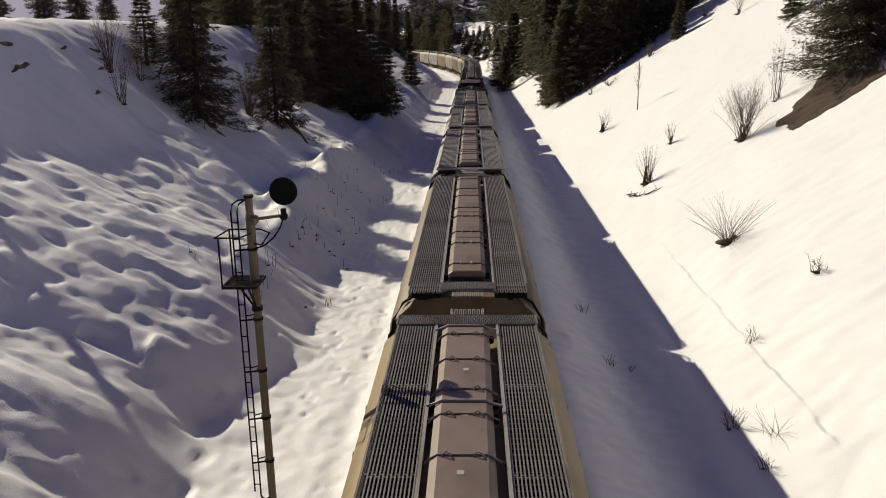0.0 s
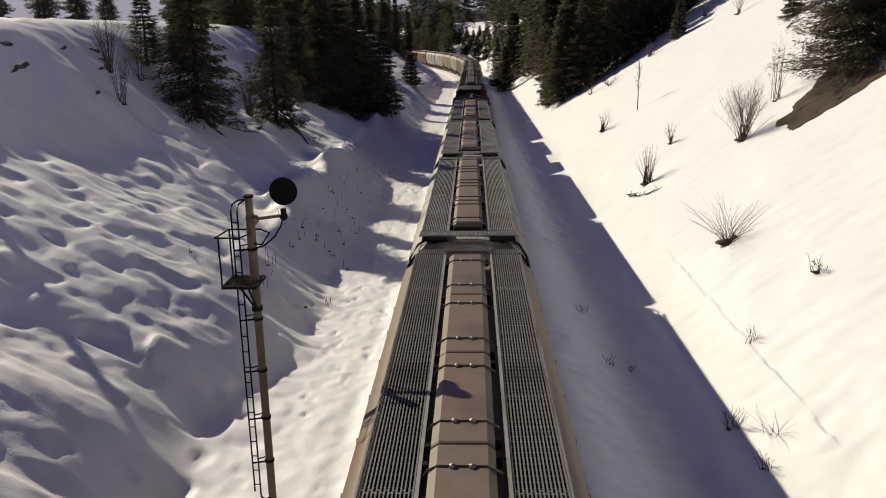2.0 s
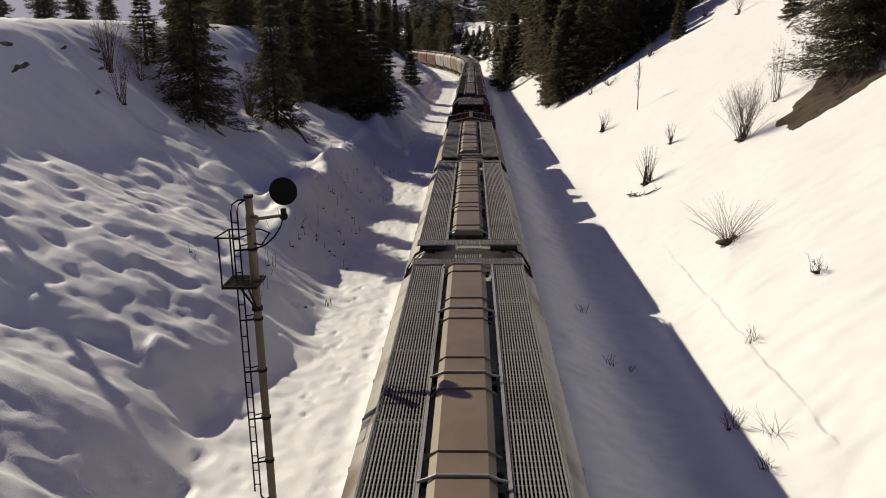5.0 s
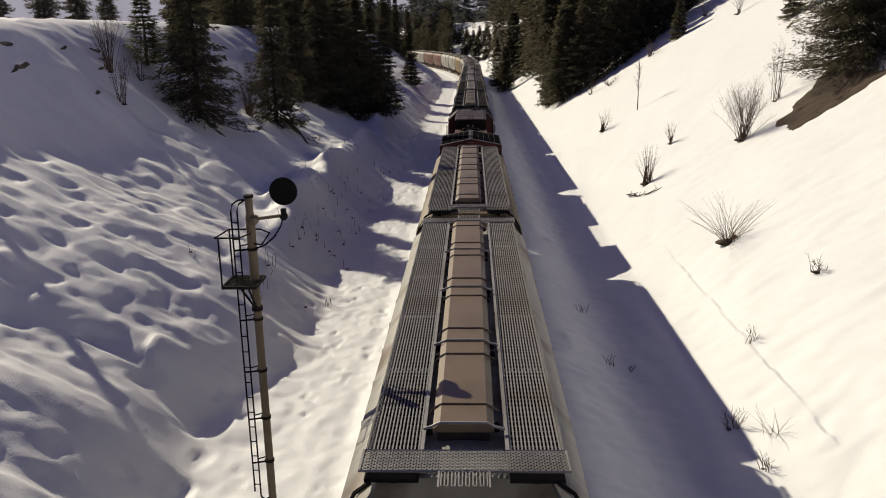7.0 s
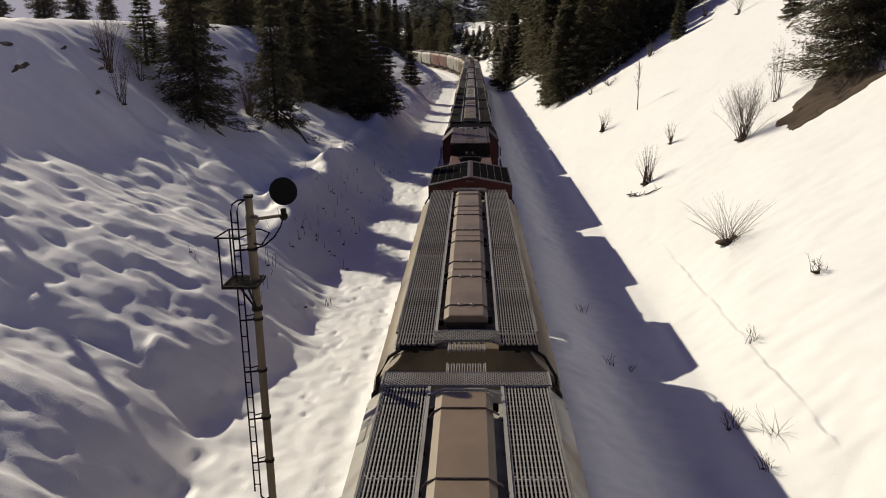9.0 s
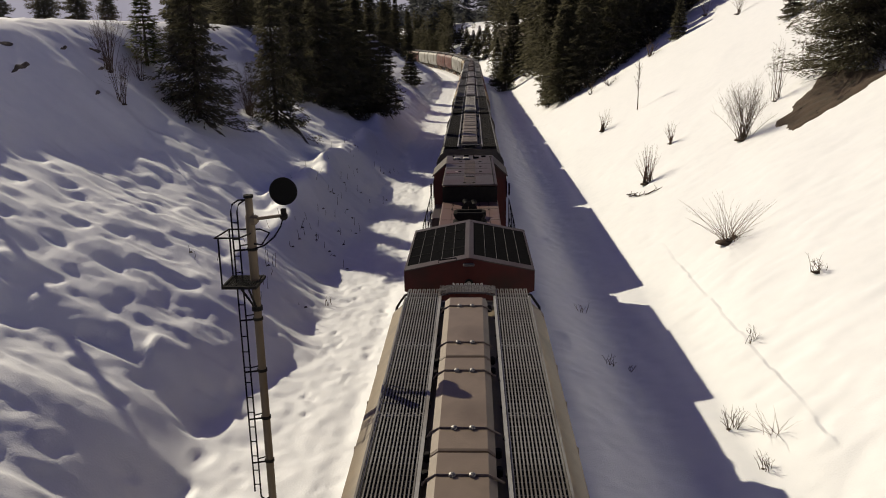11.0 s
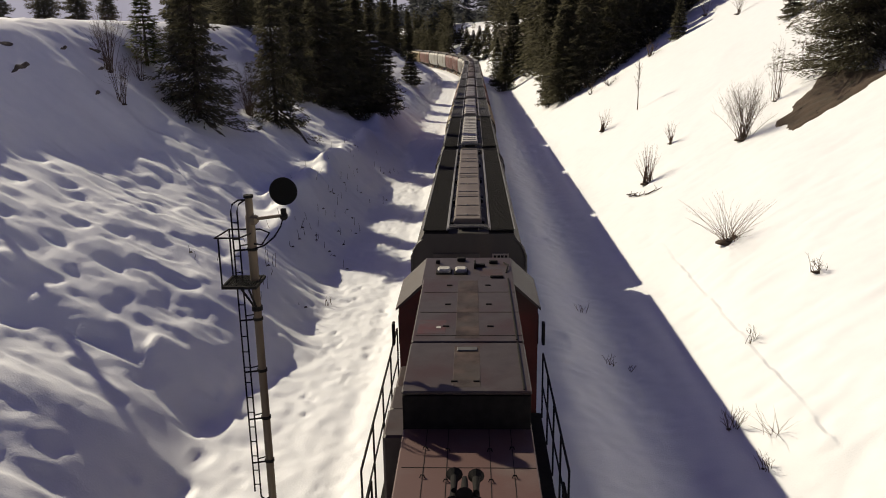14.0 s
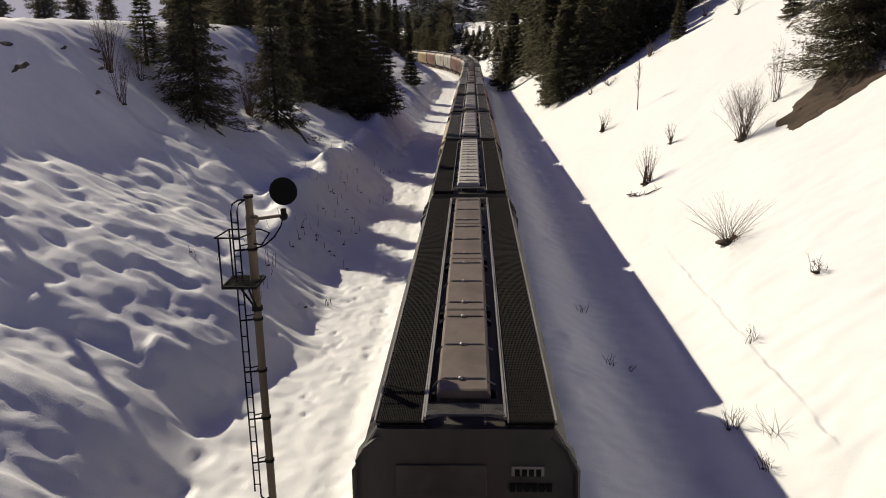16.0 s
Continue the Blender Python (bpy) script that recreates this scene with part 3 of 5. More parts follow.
        spots = (-0.20, 0.20)
    else:
        lug = Shape().tube([(0, 0, high + 0.01), (0, 0, high + 0.035), (0, 0, high + 0.05)], [0.045, 0.04, 0.015], 8).data("strap_lug", GALV)
        spots = (-0.12, 0.12) if style == "trough" else (-0.04,)
    if lugs == "none":
        spots = ()
    joint = Shape().tube([(-w - 0.12, 0, 0.0), (-w - 0.02, 0, 0.03), (-w * 0.75, 0, high + 0.015), (w * 0.75, 0, high + 0.015), (w + 0.02, 0, 0.03), (w + 0.14, 0, 0.0)], 0.022, 6).data("joint_bar", GALV_L)
    latch = Shape().box((0, 0, -0.13), (0.09, 0.12, 0.12), bevel=0.02).data("latch", BLACKSTEEL)
    for i in range(covers):
        y = -span / 2 + each * (i + 0.5)
        c = part("hatch_cover", mesh, hatch, car, at=(cx, y, 4.67))
        for dy in ((-each / 2 + 0.58, each / 2 - 0.58) if lugs != "loop" and style == "trough" else (-each / 2 + 0.40, 0.0, each / 2 - 0.40)):
            part("strap", strap, hatch, c, at=(0, dy, 0))
            for x in spots:
                part("strap_lug", lug, hatch, c, at=(x, dy - 0.012, 0))
        if bars:
            for dy in ((-each / 2, each / 2) if i == covers - 1 else (-each / 2,)):
                part("joint_bar", joint, GALV_L, c, "pale steel bar over the joint", at=(0, dy, 0))
        for dy in (-each / 2 + 0.2, each / 2 - 0.25):
            part("latch", latch, hatch, c, at=(-w - 0.05, dy, 0))
            part("latch", latch, hatch, c, at=(w + 0.04, dy + 0.1, 0))
    sticker = Shape().box((0, 0, 0), (0.09, 0.10, 0.006)).data("sticker", PLATE)
    for x, y in stickers:
        part("sticker", sticker, PLATE, car, "small pale square sticker", at=(x, y, 4.67 + high + 0.004))
    return car


def placard(car, half):
    """A white plate with plain marks on the wagon's end and a dim painted row under it."""
    b = part("sign_plate", Shape().box((0.88, -half - 0.02, 3.82), (0.46, 0.02, 0.15)), HATCH_G, car, "small pale plate with dark marks")
    mark = Shape().box((0, 0, 0), (0.07, 0.012, 0.105)).data("mark", INK)
    for i in range(4):
        part("mark", mark, INK, b, at=(0.73 + i * 0.1, -half - 0.035, 3.80))
    mark = Shape().box((0, 0, 0), (0.075, 0.012, 0.13)).data("mark", INK)
    for i in range(6):
        part("mark", mark, INK, b, at=(0.66 + i * 0.105, -half + 0.012 - 0.04, 3.56))


def end_marks(car, half, rows):
    """Dark painted lettering on a wagon's end, as plain bars."""
    for z, n, y in rows:
        mark = Shape().box((0, 0, 0), (0.085, 0.01, 0.13)).data("mark", INK)
        for i in range(n):
            part("mark", mark, INK, car, "dark painted mark", at=(0.52 + i * 0.125, -half - y, z))


# ---- locomotive ----
def handrail(posts, r=0.02):
    s = Shape()
    s.tube([(x, y, z) for x, y, z in posts], r, 5)
    for x, y, z in posts:
        s.tube([(x, y, 1.55), (x, y, z)], r * 0.9, 5)
    s.tube([(x, y, (z + 1.55) / 2) for x, y, z in posts], r * 0.8, 5)
    return s


def slab(x0, x1, y0, y1, z0, z1, b=0.03):
    return Shape().box(((x0 + x1) / 2, (y0 + y1) / 2, (z0 + z1) / 2), (x1 - x0, y1 - y0, z1 - z0), bevel=b)


def locomotive():
    """A six-axle diesel with its radiator end at y = -9.3 and its short nose at y = 9.4."""
    loco = tagged(new("locomotive"), "weathered dark red diesel locomotive with black radiator screens", "locomotive")
    Y0 = -8.5                                     # rear face of the radiator
    part("frame", slab(-1.45, 1.45, -9.4, 9.5, 1.1, 1.5), BLACKSTEEL, loco)
    part("fuel_tank", slab(-1.3, 1.3, -2.6, 2.6, 0.35, 1.1, 0.15), UNDER, loco)
    for e in (-1, 1):
        b = part("bogie", slab(-0.6, 0.6, e * 5.9 - 1.9, e * 5.9 + 1.9, 0.5, 0.95), UNDER, loco)
        for sx in (-1, 1):
            part("side_frame", slab(sx * 1.1 - 0.1, sx * 1.1 + 0.1, e * 5.9 - 2.3, e * 5.9 + 2.3, 0.5, 0.85, 0.06), UNDER, b)
        for w in (-1.75, 0, 1.75):
            s = Shape()
            for sx in (-1, 1):
                s.disc((sx * 0.76, 0, 0.53), (1, 0, 0), 0.525, 0.13, 22)
            s.tube([(-0.95, 0, 0.53), (0.95, 0, 0.53)], 0.09, 8)
            part("wheelset", s, RAIL, b, at=(0, e * 5.9 + w, 0))
        part("pilot", Shape().loft([[(-1.4, e * 9.5, 0.25), (1.4, e * 9.5, 0.25), (1.4, e * 9.3, 1.2), (-1.4, e * 9.3, 1.2)],
                                    [(-1.4, e * 9.6, 0.25), (1.4, e * 9.6, 0.25), (1.4, e * 9.4, 1.2), (-1.4, e * 9.4, 1.2)]]), BLACKSTEEL, loco)
        part("coupler", slab(-0.14, 0.14, e * 9.75 - 0.35, e * 9.75 + 0.35, 0.75, 1.0), UNDER, loco)
    # hood
    part("hood", slab(-0.97, 0.93, -5.0, 1.2, 1.5, 4.01, 0.07), L_RED, loco)
    top = part("hood_roof", slab(-0.99, 0.95, -4.9, 1.15, 4.01, 4.06, 0.02), L_FADED, loco, "sun-bleached pinkish red hood roof")
    s = Shape()
    for x in (-0.62, -0.30, 0.30, 0.62):
        s.box((x, -1.8, 4.062), (0.008, 6.0, 0.008))
    for y in (-3.6, -2.0, -0.35):
        s.box((0, y, 4.062), (1.85, 0.008, 0.008))
    part("panel_seams", s, BLACKSTEEL, top)
    for x, y in ((-0.7, -4.0), (0.68, -4.0), (-0.62, -0.6), (0.62, -0.6), (-0.3, -0.7), (0.3, -0.7), (-0.3, 0.1), (0.3, 0.1), (-0.62, 0.15), (0.62, 0.15)):
        part("lifting_lug", Shape().tube([(x - 0.035, y, 4.055), (x - 0.02, y, 4.10), (x + 0.02, y, 4.10), (x + 0.035, y, 4.055)], 0.010, 5), BLACKSTEEL, top)
    # exhaust stack: an open rectangular funnel
    st = [[(sx * w - 0.02, -2.85 + sy * d, z) for sx, sy in ((-0.8, -1), (0.8, -1), (1, -0.6), (1, 0.6), (0.8, 1), (-0.8, 1), (-1, 0.6), (-1, -0.6))] for w, d, z in
          ((0.52, 0.40, 4.04), (0.52, 0.40, 4.20), (0.42, 0.30, 4.32), (0.49, 0.30, 4.42), (0.50, 0.31, 4.50), (0.46, 0.27, 4.54), (0.38, 0.15, 4.53), (0.34, 0.12, 4.25))]
    part("exhaust_pipe", Shape().loft(st, caps=False), SOOT_SHADE, loco, "soot-black rectangular exhaust outlet")
    # horn
    h = part("horn", Shape().tube([(-0.02, -1.45, 4.04), (-0.02, -1.45, 4.42)], 0.05, 8), BLACKSTEEL, loco)
    for dx, dz, sy in ((-0.16, 0.0, -1), (0.12, 0.0, -1), (-0.02, 0.12, -1), (-0.15, 0.1, 1), (0.12, 0.08, 1)):
        part("trumpet", Shape().tube([(-0.02 + dx, -1.45 - sy * 0.12, 4.38 + dz), (-0.02 + dx, -1.45 + sy * 0.16, 4.38 + dz), (-0.02 + dx, -1.45 + sy * 0.24, 4.38 + dz)], [0.035, 0.05, 0.105], 12), BLACKSTEEL, h)
    # raised cabinet behind the cab
    part("cabinet", slab(-0.97, 0.91, 0.82, 6.3, 1.5, 4.63, 0.05), L_RED, loco)
    # This face turns from the sun; its shade is painted black.
    part("cabinet_end", slab(-0.99, 0.93, 0.75, 0.83, 4.02, 4.60, 0.01), SOOT_SHADE, loco, "near-black bulkhead, its shade put into the colour")
    for y0, y1 in ((0.72, 2.64), (2.69, 6.3)):
        lid = part("cabinet_lid", slab(-1.00, 0.94, y0, y1, 4.63, 4.69, 0.02), L_PALE, loco, "dusty pale pink cabinet lid")
        n = 3
        if y0 < 2:
            n = 0
            part("lid_vent", Shape().box((-0.03, y1 - 0.32, 4.702), (0.34, 0.16, 0.03), bevel=0.01), GALV_D, lid)
            for x in (-0.22, 0.12):
                part("lid_handle", Shape().box((x, y0 + 0.35, 4.695), (0.10, 0.05, 0.03), bevel=0.008), BLACKSTEEL, lid)
        for i in range(n):
            y = y0 + (y1 - y0) * (i + 0.6) / n
            for x in (-0.42, 0.38):
                part("lid_handle", Shape().box((x, y, 4.695), (0.12, 0.045, 0.03), bevel=0.008), BLACKSTEEL, lid)
            part("lid_seam", Shape().box((0, y - 0.45, 4.693), (1.86, 0.008, 0.006)), BLACKSTEEL, lid)
        part("lid_rail", slab(0.81, 0.84, y0 + 0.05, y1 - 0.05, 4.69, 4.715, 0.005), BLACKSTEEL, lid)
        part("soot_streak", slab(-0.24, 0.18, y0 + 0.15, y1 - 0.15, 4.686, 4.694, 0.003), material("brown roof stain", (0.026, 0.017, 0.014), 0.55, color2=(0.085, 0.060, 0.050), scale=3.5, amount=1.0, color3=(0.055, 0.045, 0.040), scale3=2.0, low3=0.45, high3=0.62, spec=0.15), lid, "brown worn stain")
    part("faded_patch", slab(-0.92, -0.42, 3.05, 3.75, 4.688, 4.694, 0.002), material("worn red patch", (0.080, 0.026, 0.023), 0.48, color2=(0.056, 0.045, 0.042), scale=4.0, amount=1.0, spec=0.28), loco, "red paint showing through the dust")
    part("sticker", Shape().box((-0.55, 3.35, 4.70), (0.08, 0.09, 0.006)), PLATE, loco, "small white sticker")
    # cab
    prof = [(-1.56, 1.5), (-1.56, 4.02), (-1.02, 4.50), (0.94, 4.50), (1.48, 4.02), (1.48, 1.5)]
    part("cab", Shape().loft([[(x, y, z) for x, z in prof] for y in (6.3, 8.3)]), L_RED, loco)
    prof = [(-1.62, 3.97), (-1.62, 4.03), (-1.04, 4.57), (0.96, 4.57), (1.54, 4.03), (1.54, 3.97), (0.94, 4.5), (-1.02, 4.5)]
    roof = part("cab_roof", Shape().loft([[(x, y, z) for x, z in prof] for y in (6.26, 8.36)]), L_PALE, loco, "dusty pale cab roof")
    for x, y, w, d in ((-0.58, 7.2, 0.30, 0.28), (-0.20, 7.2, 0.26, 0.3)):
        s = Shape().box((x, y, 4.62), (w, d, 0.1), bevel=0.03)
        a = part("antenna_dome", s, PLATE, roof, "white antenna box")
        part("antenna_base", Shape().box((x, y - 0.02, 4.58), (w + 0.06, d + 0.08, 0.03)), BLACKSTEEL, a)
    for at, size in (((0.12, 7.55, 4.64), (0.05, 0.3, 0.14)), ((0.24, 7.62, 4.6), (0.22, 0.12, 0.06)), ((0.55, 7.9, 4.6), (0.2, 0.14, 0.07)), ((0.6, 6.75, 4.59), (0.3, 0.1, 0.05)), ((-0.75, 7.9, 4.6), (0.1, 0.1, 0.1)), ((-0.2, 8.1, 4.61), (0.2, 0.15, 0.08))):
        part("roof_fitting", Shape().box(at, size, bevel=0.015), BLACKSTEEL, roof)
    part("conduit", Shape().tube([(0.8, 7.9, 4.58), (0.88, 7.5, 4.64), (0.82, 7.1, 4.58)], 0.02, 5), BLACKSTEEL, roof)
    part("rust_stain", slab(0.22, 0.74, 6.85, 7.4, 4.566, 4.572, 0.002), material("rust-red roof stain", (0.058, 0.030, 0.023), 0.5, color2=(0.056, 0.045, 0.042), scale=3.0, amount=1.0, spec=0.25), roof, "rust-red worn stain")
    part("drip_rail", Shape().box((0, 6.42, 4.585), (1.9, 0.05, 0.03)), BLACKSTEEL, roof)
    for sx, x in ((-1, -1.60), (1, 1.52)):
        part("cab_window", slab(x - 0.015, x + 0.015, 6.7, 7.9, 3.0, 3.7, 0.01), SCREEN, loco)
        part("mirror", slab(x + sx * 0.08 - 0.03, x + sx * 0.08 + 0.03, 6.15, 6.35, 3.2, 3.7, 0.01), BLACKSTEEL, loco)
    part("nose", slab(-1.2, 1.15, 8.3, 9.6, 1.5, 3.45, 0.15), L_RED, loco)
    # radiator with overhanging wings
    e = 3.98
    prof = [(-1.58, 3.82), (-1.58, 4.31), (-0.02, 4.63), (1.54, 4.31), (1.54, 3.82), (0.95, 3.60), (-0.99, 3.60)]
    rad = part("radiator_house", Shape().loft([[(x, y, z) for x, z in prof] for y in (Y0, Y0 + e)]), L_RED, loco)
    part("radiator_base", slab(-0.98, 0.94, Y0 + 0.02, -4.9, 1.5, 3.62, 0.06), L_RED, loco)

    def on_roof(x, lift=0.0):
        return 4.63 - abs(x + 0.02) * 0.2035 + lift

    rim = Shape()
    for x0, x1 in ((-1.58, -0.02), (-0.02, 1.54)):
        for y0, y1 in ((Y0 - 0.01, Y0 + 0.34), (Y0 + e - 0.26, Y0 + e + 0.01)):
            rim.loft([[(x, y, on_roof(x, dz)) for y, dz in ((y0, 0.0), (y1, 0.0), (y1, 0.03), (y0, 0.03))] for x in (x0, x1)])
        for xa, xb in (((x0, x0 + 0.05) if x0 < -1 else (x0, x0 + 0.11)), ((x1 - 0.11, x1) if x1 < 0.5 else (x1 - 0.05, x1))):
            rim.loft([[(x, y, on_roof(x, dz)) for y, dz in ((Y0 + 0.34, 0.0), (Y0 + e - 0.26, 0.0), (Y0 + e - 0.26, 0.028), (Y0 + 0.34, 0.028))] for x in (xa, xb)])
    part("radiator_rim", rim, L_PALE, rad, "dusty pinkish roof rim")
    for sx, (x0, x1) in ((-1, (-1.53, -0.13)), (1, (0.09, 1.49))):
        scr = part("radiator_screen", Shape().loft([[(x, y, on_roof(x, dz)) for y, dz in ((Y0 + 0.34, 0.0), (Y0 + e - 0.26, 0.0), (Y0 + e - 0.26, 0.012), (Y0 + 0.34, 0.012))] for x in (x0, x1)]), SCREEN, rad, "black radiator screen")
        for i in range(1, 5):
            x = x0 + (x1 - x0) * i / 5
            part("screen_bar", Shape().box((x, Y0 + 2.04, on_roof(x, 0.018)), (0.010, e - 0.64, 0.012)), GALV_D, scr)
        if sx < 0:
            for y in (Y0 + 1.1, Y0 + 1.15, Y0 + 1.95, Y0 + 2.02, Y0 + 2.85, Y0 + 2.91):
                part("screen_bar", Shape().loft([[(x, y, on_roof(x, 0.018)), (x, y + 0.012, on_roof(x, 0.018)), (x, y + 0.012, on_roof(x, 0.026)), (x, y, on_roof(x, 0.026))] for x in (x0, x1)]), BLACKSTEEL, scr)
    part("grab_iron", Shape().tube([(-0.75, Y0 + 0.05, 4.5), (-0.75, Y0 + 0.05, 4.58), (-0.32, Y0 + 0.05, 4.64), (-0.32, Y0 + 0.05, 4.58)], 0.016, 5), BLACKSTEEL, rad)
    part("marker_lamp", Shape().box((-0.03, Y0 - 0.08, 4.50), (0.28, 0.14, 0.06), bevel=0.02), GALV_D, rad)
    hl = part("headlight", Shape().disc((-0.03, Y0 - 0.03, 4.02), (0, 1, 0), 0.105, 0.08, 18), BLACKSTEEL, rad)
    part("lens", Shape().disc((-0.03, Y0 - 0.075, 4.02), (0, 1, 0), 0.07, 0.02, 18), LENS, hl, "pale round headlight lens")
    nb = part("number_board", Shape().box((-0.03, Y0 - 0.05, 3.54), (0.80, 0.03, 0.2)), PLATE, loco, "white plate with dark marks")
    mark = Shape().box((0, 0, 0), (0.04, 0.012, 0.045)).data("mark", INK)
    for i in range(11):
        part("mark", mark, INK, nb, at=(-0.38 + i * 0.07, Y0 - 0.07, 3.58))
        part("mark", mark, INK, nb, at=(-0.35 + i * 0.07, Y0 - 0.07, 3.49))
    # walkways, rails, boxes beside the hood
    part("rear_platform", slab(-1.5, 1.5, -9.4, Y0, 1.5, 1.55, 0.01), BLACKSTEEL, loco)
    for sx, x in ((-1, -1.66), (1, 1.58)):
        ys = np.linspace(1.2, 7.5 if sx < 0 else 6.0, 5)
        part("handrail", handrail([(x - (0.07 if sx < 0 else 0.0), y, 3.08) for y in ys], 0.022), BLACKSTEEL, loco)
        part("handrail", handrail([(sx * 1.52 - 0.04, y, 2.95) for y in np.linspace(-4.3, 1.1, 5)], 0.022), BLACKSTEEL, loco)
        part("walkway", slab(min(x, sx * 0.9), max(x, sx * 0.9), -5.0, 6.3, 1.45, 1.52, 0.01), BLACKSTEEL, loco)
        part("handrail", handrail([(sx * 1.5, -9.35, 2.9), (sx * 1.5, Y0 - 0.1, 2.9)], 0.022), BLACKSTEEL, loco)
    part("handrail", handrail([(x, -9.38, 2.7) for x in (-1.4, -0.5, 0.45, 1.35)], 0.022), BLACKSTEEL, loco)
    for i, y in enumerate((2.2, 3.4, 4.6)):
        part("equipment_box", slab(-1.5, -1.0, y, y + 1.05, 1.52, 3.15 - 0.1 * i, 0.04), L_PALE, loco)
    part("equipment_box", slab(-1.4, -0.94, -3.2, -1.5, 1.52, 2.5, 0.04), L_RED, loco)
    return loco


# ---- signal ----
def signal_mast():
    sg = tagged(new("railway_signal"), "tall weathered signal mast with ladder, cage and round black target", "railway signal")
    X, Y = -3.82, 13.3
    sg.location = (X, Y, 0)
    g = at_ground(X, Y) - 0.1
    part("mast", Shape().tube([(0, 0, g), (0, 0, 5.65), (0, 0, 7.12)], [0.075, 0.072, 0.066], 14), MASTWOOD, sg, smooth=True)
    part("mast_cap", Shape().disc((0, 0, 7.14), (0, 0, 1), 0.085, 0.05, 14), BLACKSTEEL, sg)
    part("upper_sleeve", Shape().tube([(0, 0, 5.5), (0, 0, 6.8)], 0.080, 14), MASTWOOD, sg, smooth=True)
    part("mast_foot", Shape().box((0, 0, g + 0.15), (0.4, 0.4, 0.4), bevel=0.05), UNDER, sg)
    # ladder, in front of the mast and to its left
    lx, ly = -0.24, -0.12
    for o in (-0.055, 0.055):
        part("ladder_rail", Shape().tube([(lx + o, ly, 1.45), (lx + o, ly, 6.9), (lx + o + 0.03, ly + 0.03, 7.02), (lx + o + 0.12, ly + 0.09, 7.08), (-0.02, 0, 7.08)], 0.016, 5), BLACKSTEEL, sg)
    s = Shape().tube([(lx + 0.055, ly, 1.45), (lx + 0.06, ly, 1.33), (lx + 0.14, ly, 1.28), (0, 0, 1.28)], 0.018, 5)
    part("ladder_foot", s, BLACKSTEEL, sg)
    rung = Shape().tube([(-0.055, 0, 0), (0.055, 0, 0)], 0.011, 5).data("rung", BLACKSTEEL)
    for z in np.arange(1.6, 6.9, 0.30):
        part("rung", rung, BLACKSTEEL, sg, at=(lx, ly, float(z)))
    for z in (2.05, 2.95, 3.9, 4.9, 6.2):
        s = Shape().tube([(lx - 0.06, ly, z), (0.05, -0.02, z)], 0.018, 5).tube([(lx + 0.06, ly, z + 0.09), (0, 0, z + 0.09)], 0.013, 5)
        s.disc((0, 0, z), (0, 0, 1), 0.092, 0.05, 12)
        part("ladder_bracket", s, BLACKSTEEL, sg)
    # platform of grating with a guard rail
    s = Shape()
    for y in (-0.42, 0.22):
        s.box((-0.17, y, 5.615), (0.60, 0.03, 0.055))
    for x in (-0.46, 0.12):
        s.box((x, -0.1, 5.615), (0.03, 0.66, 0.055))
    pl = part("platform", s, BLACKSTEEL, sg)
    bar = Shape().box((0, 0, 0), (0.012, 0.62, 0.03)).data("grating_bar", BLACKSTEEL)
    for x in np.linspace(-0.44, 0.10, 13):
        part("grating_bar", bar, BLACKSTEEL, pl, at=(float(x), -0.1, 5.62))
    bar = Shape().box((0, 0, 0), (0.55, 0.012, 0.022)).data("cross_bar", BLACKSTEEL)
    for y in np.linspace(-0.4, 0.2, 7):
        part("cross_bar", bar, BLACKSTEEL, pl, at=(-0.17, float(y), 5.615))
    part("platform_brace", Shape().tube([(-0.30, -0.1, 5.6), (-0.02, -0.03, 5.1)], 0.02, 5).tube([(-0.02, -0.38, 5.6), (0, -0.03, 5.1)], 0.02, 5).disc((0, 0, 5.1), (0, 0, 1), 0.1, 0.08, 12), BLACKSTEEL, sg)
    s = Shape().tube([(-0.46, -0.42, 5.62), (-0.46, -0.42, 6.5)], 0.016, 5).tube([(-0.46, 0.22, 5.62), (-0.46, 0.22, 6.5)], 0.016, 5)
    s.tube([(0.02, -0.1, 6.5), (-0.1, -0.42, 6.5), (-0.52, -0.42, 6.5), (-0.46, 0.22, 6.5), (0.1, 0.22, 6.5), (0.28, 0.15, 6.45), (0.2, -0.1, 6.3), (0.05, -0.05, 6.3)], 0.016, 5)
    part("guard_rail", s, BLACKSTEEL, sg)
    # arm and the round target seen from behind
    part("arm", Shape().box((0.28, 0, 6.76), (0.58, 0.05, 0.05), Matrix.Rotation(-0.12, 3, "Y")).box((0.06, 0, 6.72), (0.14, 0.2, 0.16), bevel=0.03), MASTWOOD, sg)
    hx = 0.60
    head = part("signal_head", Shape().tube([(hx, -0.02, 6.78), (hx, -0.02, 6.92)], 0.05, 10).box((hx, -0.02, 6.78), (0.12, 0.14, 0.12), bevel=0.03), BLACKSTEEL, sg)
    part("target", Shape().disc((hx, 0.06, 7.21), (0, 1, 0), 0.245, 0.02, 40), INK, head, "round matt black target")
    part("lamp_case", Shape().tube([(hx, 0.07, 7.21), (hx, 0.15, 7.21), (hx, 0.24, 7.21)], [0.17, 0.155, 0.12], 20), INK, head)
    part("hood", Shape().tube([(hx, 0.07, 7.21), (hx, 0.32, 7.20)], 0.12, 16, caps=False), INK, head)
    part("cable", Shape().tube([(hx - 0.01, -0.05, 6.76), (hx - 0.05, -0.1, 6.62), (hx - 0.17, -0.1, 6.44), (hx - 0.36, -0.07, 6.28), (0.03, -0.05, 6.2)], 0.016, 6), BLACKSTEEL, sg)
    return sg


signal_mast()


